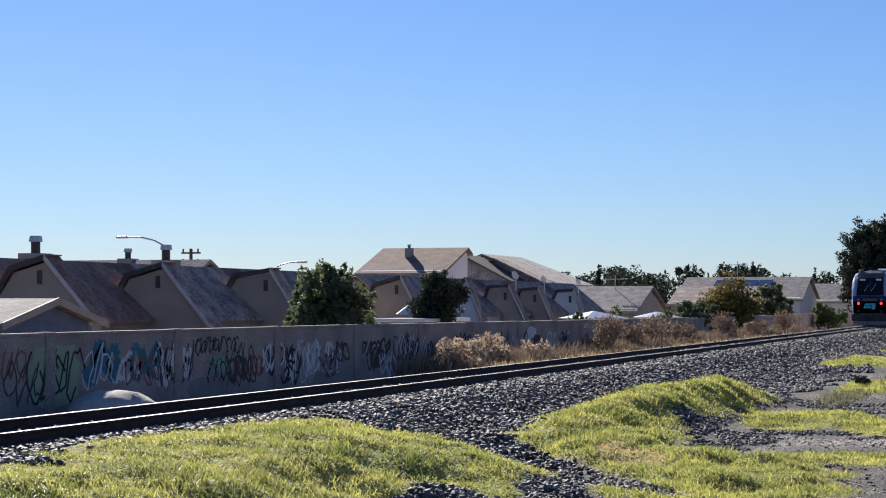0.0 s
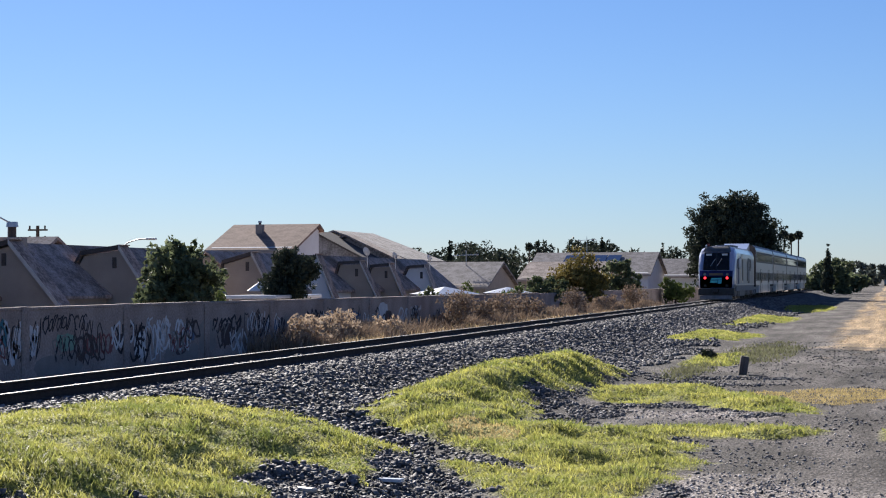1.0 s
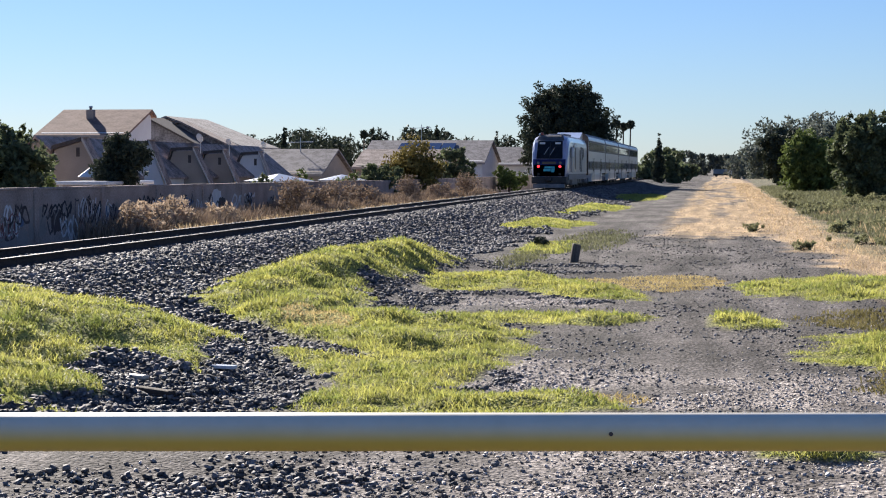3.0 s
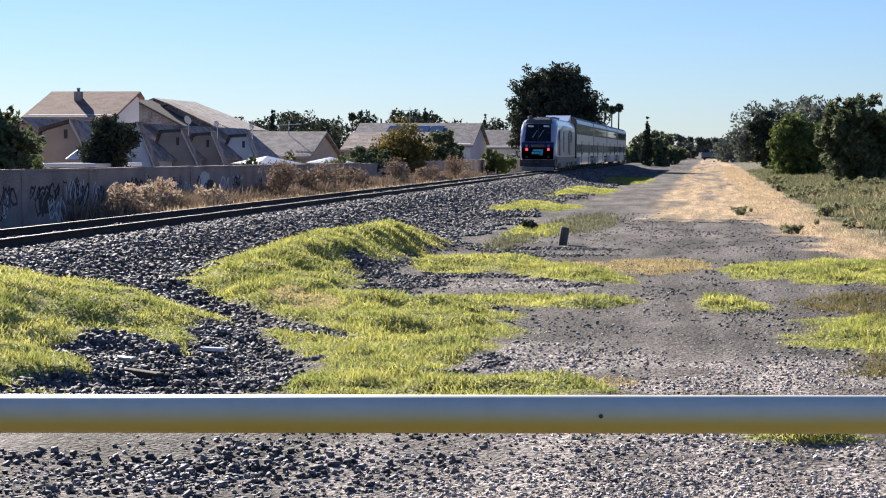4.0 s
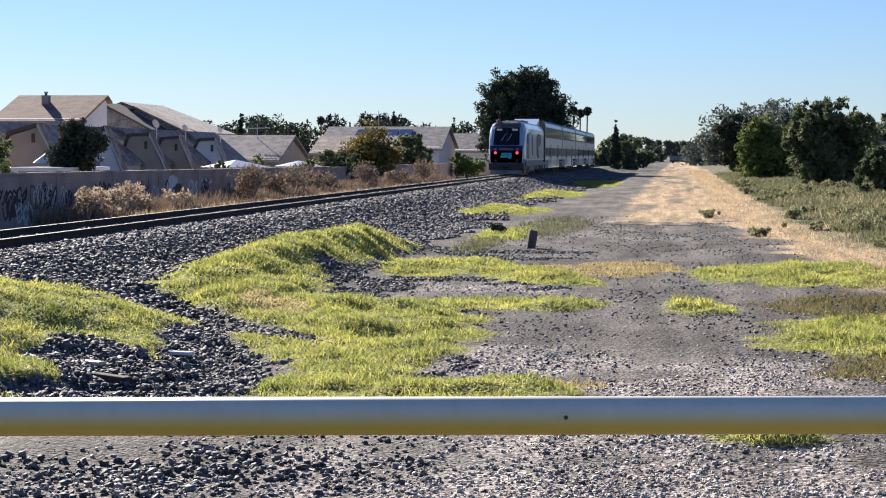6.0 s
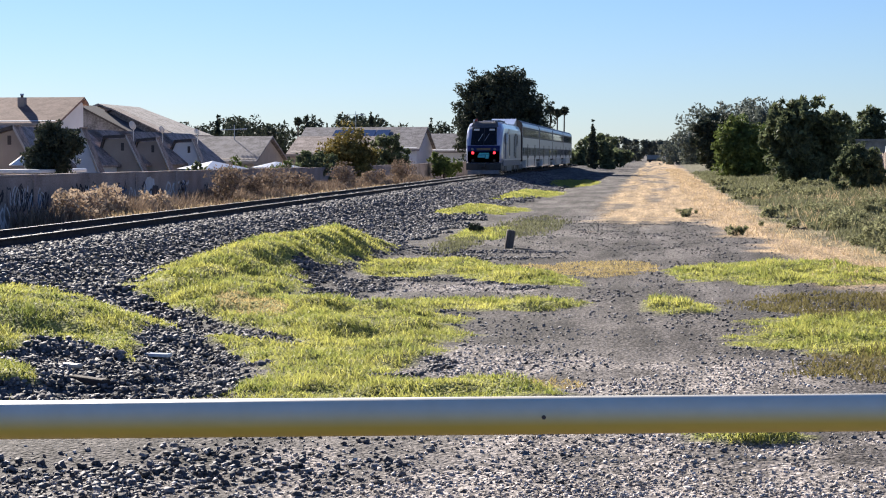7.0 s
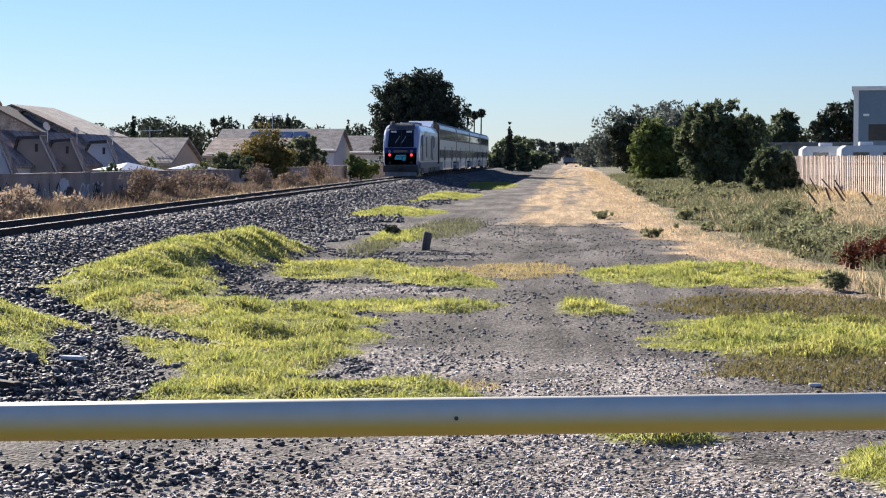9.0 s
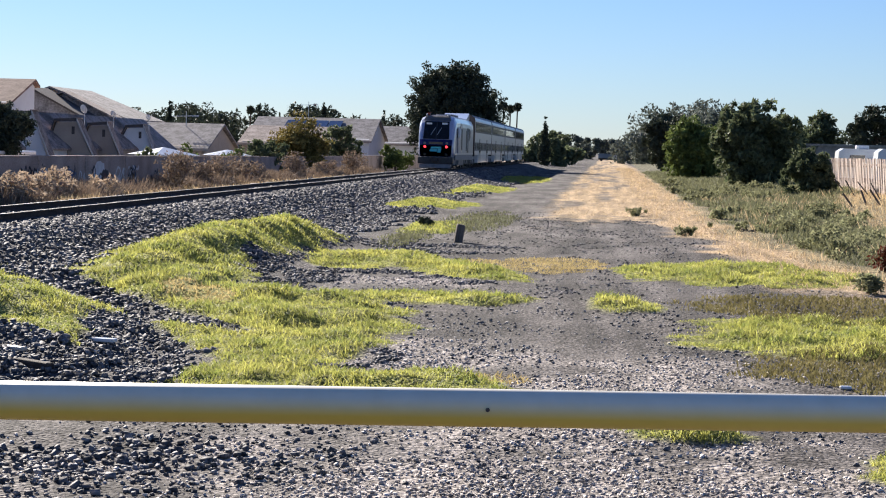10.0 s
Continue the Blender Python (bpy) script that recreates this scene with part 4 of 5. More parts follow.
ob = link("gravel_mound", heap, PEBBLE_PALE, smooth=True)
ob.matrix_world = pose(-18.6, 35.3, 0.3)
tagged(ob, "pale heap of gravel at the foot of the wall", "gravel heap")

truck = thing("parked_truck", (-2.2, 560, 0.1), "distant pale truck parked across the end of the trail", "truck")
part("cargo_box", boxed(0, 4.2, 0, 2.2, 0.9, 2.2, bevel=0.05), BLUE_METAL, truck)
part("cab", boxed(4.25, 5.7, 0.1, 2.1, 0.6, 1.9, bevel=0.15), VAN_WHITE, truck)
for u in (0.9, 4.9):
    part("wheel", tubed((u, -0.02, 0.42), (u, 0.3, 0.42), 0.42, seg=14), BLACK, truck)
part("chassis", boxed(0, 5.6, 0.3, 1.9, 0.45, 0.9), BLACK, truck)

# ---- train ----
TRAIN_Y = 150.0


def loft(stations, section):
    """A skin through sections (lists of x, z) at the given y, closed at both ends."""
    bm = bmesh.new()
    rings = [[bm.verts.new((u, st[0], v)) for u, v in section(st)] for st in stations]
    for p, q in zip(rings, rings[1:]):
        for i in range(len(p)):
            j = (i + 1) % len(p)
            bm.faces.new((p[i], p[j], q[j], q[i]))
    bm.faces.new(rings[0])
    bm.faces.new(rings[-1][::-1])
    return bm


NOSE = [(0.0, 1.9, 1.3), (0.12, 2.25, 1.34), (0.42, 2.8, 1.4), (0.8, 3.4, 1.44), (1.15, 3.85, 1.47), (1.6, 4.15, 1.49), (2.2, 4.33, 1.5), (4.6, 4.36, 1.5)]


def hull(st):
    y, top, w = st
    k = min(1.0, (top - 1.25) / 1.4)
    half = [(w * 0.94, 0.95), (w, 1.2), (w, top - 0.95 * k), (w * 0.975, top - 0.6 * k), (w * 0.86, top - 0.24 * k), (w * 0.62, top - 0.07 * k), (w * 0.3, top)]
    return half + [(-u, v) for u, v in half[::-1]]


def nose_y(z):
    for (y0, t0, _), (y1, t1, _) in zip(NOSE, NOSE[1:]):
        if t0 <= z <= t1:
            return y0 + (y1 - y0) * (z - t0) / (t1 - t0)
    return 0.0 if z < 1.9 else 2.2


def nose_panel(z0, z1, w0, w1, proud=0.03, steps=8):
    """A plate that lies on the slope of the nose between two heights."""
    bm = bmesh.new()
    rows = []
    for k in range(steps + 1):
        z = z0 + (z1 - z0) * k / steps
        w = w0 + (w1 - w0) * k / steps
        rows.append([bm.verts.new((s * w, nose_y(z) - proud, z + proud * 0.4)) for s in (-1, -0.5, 0.5, 1)])
    for p, q in zip(rows, rows[1:]):
        for i in range(3):
            bm.faces.new((p[i], p[i + 1], q[i + 1], q[i]))
    bmesh.ops.solidify(bm, geom=list(bm.faces), thickness=0.025)
    return bm


def bogie(parent, y, wheel=0.5, base=2.6, material=None):
    """A four-wheeled truck under a vehicle."""
    truck = part("truck", boxed(-1.05, 1.05, y - base / 2 - 0.7, y + base / 2 + 0.7, 0.55, 0.85, bevel=0.05), BLACK, parent, "dark sooty truck frame")
    for s in (-1, 1):
        part("side_frame", boxed(s * 1.12 - 0.09, s * 1.12 + 0.09, y - base / 2 - 0.85, y + base / 2 + 0.85, 0.42, 0.78, bevel=0.04), GREYPAINT, truck)
        for k in (-1, 1):
            part("wheel", tubed((s * 0.69, y + k * base / 2, wheel), (s * 0.82, y + k * base / 2, wheel), wheel, seg=22), BLACK, truck)
            part("axle_box", boxed(s * 1.02, s * 1.3, y + k * base / 2 - 0.2, y + k * base / 2 + 0.2, 0.32, 0.72, bevel=0.04), GREYPAINT, truck)
    for k in (-1, 1):
        part("axle", tubed((-0.7, y + k * base / 2, wheel), (0.7, y + k * base / 2, wheel), 0.09, seg=10), BLACK, truck)
    return truck


def side_plate(parent, name, y0, y1, z0, z1, material, proud=0.012, x=1.5, label=""):
    return part(name, boxed(x + 0.002, x + proud, y0, y1, z0, z1), material, parent, label)


loco = thing("locomotive", (TRACK_X, TRAIN_Y, RAIL_Z), "blue and silver diesel locomotive with sloping nose on the track", "locomotive")
cab = part("cab", loft(NOSE, hull), LOCO_LILAC, loco, "pale blue cab shell", smooth=False)
part("body", loft([(4.6, 4.36, 1.5), (20.9, 4.36, 1.5)], hull), LOCO_SILVER, loco, "silver painted engine body")
part("rear_cowl", prismed([(17.6, 4.3), (19.2, 4.55), (20.9, 4.86), (20.9, 4.2), (17.6, 4.2)], "x", -1.1, 1.1), LOCO_SILVER, loco)
part("nose_plate", nose_panel(0.98, 2.34, 1.24, 1.3, 0.03, 6), LOCO_BLUE, loco, "deep blue nose")
screen = part("windscreen", nose_panel(2.38, 3.8, 1.04, 0.98, 0.035), GLASS, loco, "dark tinted windscreen")
part("nose_hatch", nose_panel(3.84, 4.3, 1.1, 0.95, 0.03), GREYPAINT, loco, "grey roof brow")
for s in (-1, 1):
    part("headlamp", tubed((s * 0.88, 0.13, 2.06), (s * 0.88, -0.06, 2.06), 0.11, seg=16), GREYPAINT, loco, "round grey headlamp")
    part("marker_lamp", tubed((s * 0.86, 0.06, 1.78), (s * 0.86, -0.06, 1.78), 0.1, seg=16), RED_LAMP, loco, "lit red tail lamp")
    part("ditch_lamp", boxed(s * 0.85 - 0.1, s * 0.85 + 0.1, -0.08, 0.02, 1.08, 1.26), BLACK, loco)
    part("number_board", boxed(s * 0.62 - 0.22, s * 0.62 + 0.22, nose_y(3.58) - 0.085, nose_y(3.58) - 0.05, 3.56, 3.70), VAN_WHITE, screen, "pale unreadable number board")
    part("wiper", tubed((s * 0.25 - 0.2, nose_y(2.75) - 0.08, 2.72), (s * 0.25 + 0.15, nose_y(3.3) - 0.08, 3.3), 0.02, seg=6), GALV, screen)
part("screen_pillar", tubed((0, nose_y(2.35) - 0.06, 2.35), (0, nose_y(3.7) - 0.06, 3.72), 0.03, seg=6), BLACK, screen)
part("route_board", boxed(-0.55, 0.55, -0.05, -0.035, 1.98, 2.16), mat("dull_amber_board", (0.1, 0.075, 0.05), (0.16, 0.12, 0.08), 0.5, 2, 0), loco, "dull amber destination board")
for o in ([(-0.42, 1.62), (0.42, 1.66), (0.46, 1.78), (-0.34, 1.78)], [(-0.48, 1.4), (0.1, 1.4), (0.14, 1.6), (-0.44, 1.58)], [(0.14, 1.32), (0.4, 1.32), (0.46, 1.64), (0.18, 1.63)]):
    part("emblem", prismed(o, "y", -0.055, -0.034), TEAL, loco, "teal painted emblem")
part("pilot", boxed(-1.4, 1.4, -0.12, 1.2, 0.42, 0.97, bevel=0.06), BLACK, loco, "black pilot beam")
part("plow", boxed(-1.25, 1.25, -0.42, -0.2, 0.08, 0.4, bevel=0.03), GREYPAINT, loco, "grey snow plow")
part("plow_bracket", boxed(-0.9, 0.9, -0.25, 0.3, 0.3, 0.55), BLACK, loco)
part("coupler", boxed(-0.22, 0.22, -0.75, -0.05, 0.62, 0.95, bevel=0.06), BLACK, loco)
part("beacon", tubed((-0.75, 2.1, 4.3), (-0.75, 2.1, 4.52), 0.1, seg=12), mat("red_beacon", (0.2, 0.02, 0.02), (0.3, 0.04, 0.03), 0.3, 2, 0), loco, "red roof beacon")
for u in (-0.95, 0.75, 0.9):
    part("horn", tubed((u, 1.9, 4.36), (u, 2.4, 4.42), 0.07, 0.04, 10), VAN_WHITE, loco, "white roof horn")
part("stripe", boxed(1.502, 1.516, 0.3, 20.9, 1.18, 1.29), VAN_WHITE, loco, "white waistline stripe")
part("skirt", boxed(1.3, 1.49, 1.2, 20.6, 0.72, 1.18), GREYPAINT, loco, "grey lower skirt")
part("skirt", boxed(-1.49, -1.3, 1.2, 20.6, 0.72, 1.18), GREYPAINT, loco, "grey lower skirt")
door = side_plate(loco, "cab_door", 3.0, 3.75, 1.3, 3.35, LOCO_LILAC, 0.03)
part("door_window", boxed(1.531, 1.54, 3.12, 3.62, 2.5, 3.15), GLASS, door)
part("door_seam", boxed(1.503, 1.52, 2.93, 3.0, 1.3, 3.4), BLACK, door)
part("door_seam", boxed(1.503, 1.52, 3.75, 3.82, 1.3, 3.4), BLACK, door)
side_plate(loco, "cab_window", 2.2, 2.75, 2.5, 3.25, GLASS, 0.014)
part("mirror", boxed(1.55, 1.75, 2.6, 2.85, 2.55, 3.3, bevel=0.04), VAN_WHITE, loco, "white cab mirror")
part("handrail", tubed((1.56, 2.9, 1.3), (1.56, 2.9, 2.6), 0.02, seg=6), GALV, loco)
for y0, y1, z0, z1 in [(5.4, 5.9, 2.65, 3.5), (7.0, 8.1, 1.55, 3.3), (12.3, 13.0, 1.5, 3.2), (13.3, 15.2, 1.35, 3.45), (15.5, 16.5, 2.4, 3.4), (16.8, 17.2, 2.6, 3.3)]:
    side_plate(loco, "grille", y0, y1, z0, z1, BLACK, 0.014, label="dark louvred grille")
for s in (-1, 1):
    cross = part("cross_brace", boxed(1.516, 1.53, -1.25, 1.25, -0.06, 0.06), LOCO_SILVER, loco, "silver diagonal brace")
    cross.matrix_basis = pose(0, 14.25, 2.4, s * 48, 0, 0)
ring = bmesh.new()
for k in range(24):
    a0, a1 = radians(100 + 160 * k / 24), radians(100 + 160 * (k + 1) / 24)
    q = [(8.6 + 3.6 * math.cos(a0), 2.55 + 1.25 * math.sin(a0)), (8.6 + 3.6 * math.cos(a1), 2.55 + 1.25 * math.sin(a1)), (8.6 + 3.3 * math.cos(a1), 2.55 + 1.12 * math.sin(a1)), (8.6 + 3.3 * math.cos(a0), 2.55 + 1.12 * math.sin(a0))]
    prism(ring, q, "x", 1.503, 1.508)
part("emblem_arc", ring, BEIGE, loco, "pale curved livery arc")
for k in range(9):
    part("roof_rib", boxed(1.05, 1.25, 5.0 + 1.4 * k, 5.5 + 1.4 * k, 4.12, 4.24), LOCO_SILVER, loco)
for y0 in (8, 10.2, 12.4):
    part("roof_fan", tubed((0, y0, 4.36), (0, y0, 4.5), 0.75, seg=20), GREYPAINT, loco)
part("fuel_tank", boxed(-1.25, 1.25, 7.6, 13.4, 0.25, 0.95, bevel=0.1), GREYPAINT, loco, "grey fuel tank")
bogie(loco, 4.2, 0.56, 2.7)
bogie(loco, 17.0, 0.56, 2.7)
part("drawbar", boxed(-0.2, 0.2, 20.9, 22.3, 0.7, 0.95), BLACK, loco)


def coach_section(st):
    half = [(1.35, 0.42), (1.53, 0.6), (1.55, 4.25), (1.47, 4.52), (1.2, 4.74), (0.7, 4.86)]
    return half + [(-u, v) for u, v in half[::-1]]


coach = thing("passenger_car", (TRACK_X, TRAIN_Y + 22.2, RAIL_Z), "two-storey fluted stainless steel passenger car of the train", "railway car", "cars of the train")
part("body", loft([(0.25, 0, 0), (25.35, 0, 0)], lambda st: [(u, max(v, 1.15)) for u, v in coach_section(st)]), CARSTEEL, coach, "stainless steel upper body")
part("low_floor", boxed(-1.54, 1.54, 5.0, 20.6, 0.4, 1.15, bevel=0.03), VAN_WHITE, coach, "pale lower skirt between the trucks")
for y0 in (0.0, 25.35):
    part("end_frame", loft([(y0, 0, 0), (y0 + 0.25, 0, 0)], lambda st: [(u * 1.01, max(v, 1.0) * 1.004) for u, v in coach_section(st)]), DARK_TRIM, coach, "dark end frame and diaphragm")
for k in range(15):
    side_plate(coach, "upper_window", 1.2 + 1.56 * k, 2.3 + 1.56 * k, 3.35, 4.02, GLASS, 0.012, 1.55, "dark upper-deck window")
part("window_band", boxed(1.5515, 1.556, 0.8, 24.8, 3.2, 4.16), BLACK, coach, "dark upper window band")
part("roof", loft([(0.3, 0, 0), (25.3, 0, 0)], lambda st: [(1.475, 4.53), (1.21, 4.755), (0.7, 4.88), (-0.7, 4.88), (-1.21, 4.755), (-1.475, 4.53)]), GREYPAINT, coach, "dull grey roof")
for k in range(9):
    part("flute", boxed(1.552, 1.572, 0.3, 25.3, 2.42 + 0.085 * k, 2.46 + 0.085 * k), CARSTEEL, coach)
part("lower_band", boxed(1.5515, 1.558, 0.5, 25.1, 1.5, 2.3), GREYPAINT, coach, "grey lower window band")
for k in range(12):
    if k not in (3, 8):
        side_plate(coach, "lower_window", 1.1 + 2.0 * k, 2.2 + 2.0 * k, 1.62, 2.22, GLASS, 0.016, 1.55, "dark lower-deck window")
for y0 in (6.6, 17.4):
    leaf_door = part("side_door", boxed(1.552, 1.575, y0, y0 + 1.5, 0.5, 2.5), CARSTEEL, coach, "double sliding door")
    for u in (0.12, 0.85):
        part("door_pane", boxed(1.5755, 1.582, y0 + u, y0 + u + 0.5, 1.35, 2.3), GLASS, leaf_door)
    for u in (-0.12, 1.5):
        part("door_seam", boxed(1.553, 1.584, y0 + u, y0 + u + 0.12, 0.5, 2.6), BLACK, leaf_door)
bogie(coach, 2.6, 0.46, 2.6)
bogie(coach, 23.0, 0.46, 2.6)
for k in range(1, 4):
    copy_thing(coach, pose(TRACK_X, TRAIN_Y + 22.2 + 25.9 * k, RAIL_Z))

# ---- graffiti on the block wall ----


def scrawl(name, y0, y1, z0, z1, material, count, width, seed, label, fill=None, proud=0.004):
    """Loops and strokes of sprayed paint within an oblong of the wall, with no letters."""
    r = np.random.default_rng(seed)
    bm = bmesh.new()
    step_y = (y1 - y0) / count
    for k in range(count):
        cy, cz = y0 + step_y * (k + 0.5), (z0 + z1) / 2
        n = 9
        a = np.linspace(0, r.uniform(4.0, 9.0), n) + r.uniform(0, 6.28)
        py = cy + 0.6 * step_y * np.cos(a) * r.uniform(0.6, 1.3, n)
        pz = cz + 0.48 * (z1 - z0) * np.sin(a * r.uniform(0.8, 1.5)) * r.uniform(0.5, 1.05, n)
        for i in range(n - 1):
            d = np.array([py[i + 1] - py[i], pz[i + 1] - pz[i]])
            nrm = np.array([-d[1], d[0]]) / (np.hypot(*d) + 1e-6) * width * 0.65
            o = [(py[i] - nrm[0], pz[i] - nrm[1]), (py[i + 1] - nrm[0], pz[i + 1] - nrm[1]), (py[i + 1] + nrm[0], pz[i + 1] + nrm[1]), (py[i] + nrm[0], pz[i] + nrm[1])]
            prism(bm, o, "x", WALL_X + proud, WALL_X + proud + 0.002 + 0.0002 * (i % 3))
    return part(name, bm, material, wall, label)


def blob(y0, y1, z0, z1, material, seed, label="sprayed patch of faded paint", proud=0.002):
    r = np.random.default_rng(seed)
    n = 22
    a = np.linspace(0, 2 * math.pi, n, endpoint=False)
    k = 0.85 + 0.2 * r.random(n)
    sq = 1 / np.maximum(np.abs(np.cos(a)), np.abs(np.sin(a))) ** 0.6
    o = [((y0 + y1) / 2 + (y1 - y0) / 2 * np.cos(t) * q * s, (z0 + z1) / 2 + (z1 - z0) / 2 * np.sin(t) * q * s) for t, q, s in zip(a, k, sq)]
    return part("sprayed_patch", prismed(o, "x", WALL_X + 0.001, WALL_X + proud), material, wall, label)


def spray(name, c):
    return mat(name, tuple(v * 0.72 for v in c), c, 0.85, 2.2, 0.1, fine=25)


P_GREEN, P_BLACK, P_TEAL = spray("pale_green_spray", (0.36, 0.42, 0.27)), spray("black_spray", (0.05, 0.045, 0.05)), spray("teal_spray", (0.07, 0.2, 0.25))
P_UMBER = spray("umber_spray", (0.1, 0.08, 0.078))
P_WHITE, P_RED, P_BLUE, P_MINT, P_GREY = spray("white_spray", (0.68, 0.67, 0.68)), spray("dull_red_spray", (0.28, 0.12, 0.11)), spray("blue_spray", (0.14, 0.18, 0.27)), spray("mint_spray", (0.25, 0.4, 0.32)), spray("grey_buff_paint", (0.3, 0.27, 0.25))
blob(34.3, 36.5, 0.3, 1.72, P_GREEN, 1)
scrawl("graffiti", 34.3, 36.6, 0.35, 1.75, P_BLACK, 4, 0.045, 2, "black outlines over pale green spray paint")
scrawl("graffiti", 33.3, 34.2, 0.9, 1.7, P_RED, 3, 0.03, 3, "thin dull red scrawl")
scrawl("graffiti", 36.8, 38.2, 0.75, 1.8, P_TEAL, 2, 0.2, 4, "thick teal bubble strokes")
blob(37.0, 37.6, 1.0, 1.6, P_WHITE, 5)
scrawl("graffiti", 38.2, 39.3, 0.7, 1.5, P_WHITE, 3, 0.08, 6, "white sprayed loops")
scrawl("graffiti", 38.9, 40.3, 0.75, 1.7, P_TEAL, 3, 0.14, 7, "teal and black bubble strokes")
scrawl("graffiti", 40.1, 42.0, 0.55, 1.7, P_WHITE, 6, 0.10, 8, "broad white sprayed loops")
scrawl("graffiti", 40.1, 42.2, 0.5, 1.75, P_BLACK, 7, 0.025, 9, "thin black outlines")
scrawl("graffiti", 42.3, 44.9, 1.25, 1.75, P_BLACK, 10, 0.03, 10, "small black scrawl")
blob(43.0, 44.2, 0.8, 1.25, P_MINT, 11)
scrawl("graffiti", 43.0, 44.3, 0.55, 1.25, P_BLACK, 5, 0.03, 12, "small black scrawl on mint paint")
scrawl("graffiti", 44.6, 46.6, 0.6, 1.25, P_RED, 7, 0.045, 13, "dull red scrawl")
scrawl("graffiti", 46.6, 49.0, 0.5, 1.5, P_BLACK, 5, 0.06, 14, "smudged black strokes")
scrawl("graffiti", 49.3, 52.3, 0.45, 1.55, P_WHITE, 8, 0.07, 15, "tall white sprayed strokes")
blob(52.8, 54.4, 0.4, 1.4, P_GREY, 16)
scrawl("graffiti", 54.0, 56.6, 0.9, 1.5, P_BLACK, 6, 0.06, 17, "smudged black strokes")
scrawl("graffiti", 57.2, 58.9, 0.9, 1.55, P_WHITE, 4, 0.06, 18, "faded white strokes")
blob(59.0, 60.4, 0.75, 1.3, P_BLUE, 19)
scrawl("graffiti", 63.4, 67.2, 0.7, 1.6, P_BLACK, 8, 0.06, 20, "smudged black strokes")
blob(67.5, 70.5, 0.6, 1.4, P_BLUE, 21, "faded blue patch")
blob(72.8, 74.6, 0.45, 1.65, P_WHITE, 22, "white painted-over patch")
scrawl("graffiti", 76.2, 80.0, 0.8, 1.5, P_WHITE, 6, 0.07, 23, "faded white strokes")
scrawl("graffiti", 103.0, 107.5, 0.4, 1.5, P_BLACK, 2, 0.16, 24, "large dark ring-shaped strokes")
for k in range(34):
    y0 = 44.5 + 1.95 * k + 0.6 * math.sin(k * 2.7)
    z0 = 0.55 + 0.25 * math.sin(k * 1.9)
    blob(y0, y0 + 0.9 + 0.5 * math.sin(k * 3.1), z0, z0 + 0.6 + 0.25 * math.sin(k * 4.3), (P_GREY, P_UMBER, P_WHITE, P_UMBER, P_BLUE, P_UMBER, P_GREY)[k % 7], 140 + k, "smudged patch of old spray paint", 0.0025)
    scrawl("graffiti", y0 - 0.3, y0 + 1.2, z0 - 0.1, z0 + 0.75, (P_UMBER, P_WHITE, P_BLACK, P_GREY, P_UMBER)[k % 5], 3, 0.06, 180 + k, "smudged overlapping sprayed strokes", proud=0.0075)
for k in range(16):
    y0 = 33.4 + 2.9 * k + 0.8 * math.sin(k * 2.7)
    scrawl("graffiti", y0, y0 + 1.7, 0.45 + 0.2 * math.sin(k), 1.45 + 0.25 * math.sin(k * 1.7), (P_UMBER, P_WHITE, P_RED, P_GREY)[k % 4], 4, 0.035, 70 + k, "overlapping thin sprayed scrawl", proud=0.0065)
for k in range(9):
    blob(33.5 + 8.3 * k, 36.3 + 8.3 * k, 0.1, 0.75, P_GREY, 40 + k, "buff paint over old graffiti", 0.0015)

# ---- ground cover: stones, grass, straw, weeds ----


def stones(name, x, y, size, material, label, sink=0.25, seed=1):
    """Angular stones, each an uneven six-sided block."""
    r = np.random.default_rng(seed)
    n = len(x)
    cube = np.array([(i, j, k) for i in (-1, 1) for j in (-1, 1) for k in (-1, 1)], dtype=float)
    v = cube[None] * (0.55 + 0.75 * r.random((n, 8, 3))) * 0.5
    v *= np.stack([0.7 + 0.6 * r.random(n), 0.7 + 0.6 * r.random(n), 0.45 + 0.4 * r.random(n)], -1)[:, None]
    a, c = r.random(n) * 6.283, (r.random(n) - 0.5) * 1.4
    ca, sa, cb, sb = np.cos(a), np.sin(a), np.cos(c), np.sin(c)
    vy, vz = v[..., 1] * cb[:, None] - v[..., 2] * sb[:, None], v[..., 1] * sb[:, None] + v[..., 2] * cb[:, None]
    vx = v[..., 0]
    v = np.stack([vx * ca[:, None] - vy * sa[:, None], vx * sa[:, None] + vy * ca[:, None], vz], -1) * size[:, None, None]
    v += np.stack([x, y, height(x, y) + size * sink], -1)[:, None]
    f = np.array([(0, 1, 3, 2), (4, 6, 7, 5), (0, 4, 5, 1), (2, 3, 7, 6), (0, 2, 6, 4), (1, 5, 7, 3)])
    loops = (np.arange(n)[:, None, None] * 8 + f[None]).ravel()
    ob = raw(name, v.reshape(-1, 3), np.full(n * 6, 4), loops, material)
    return tagged(ob, label, "stones", kind="stuff")


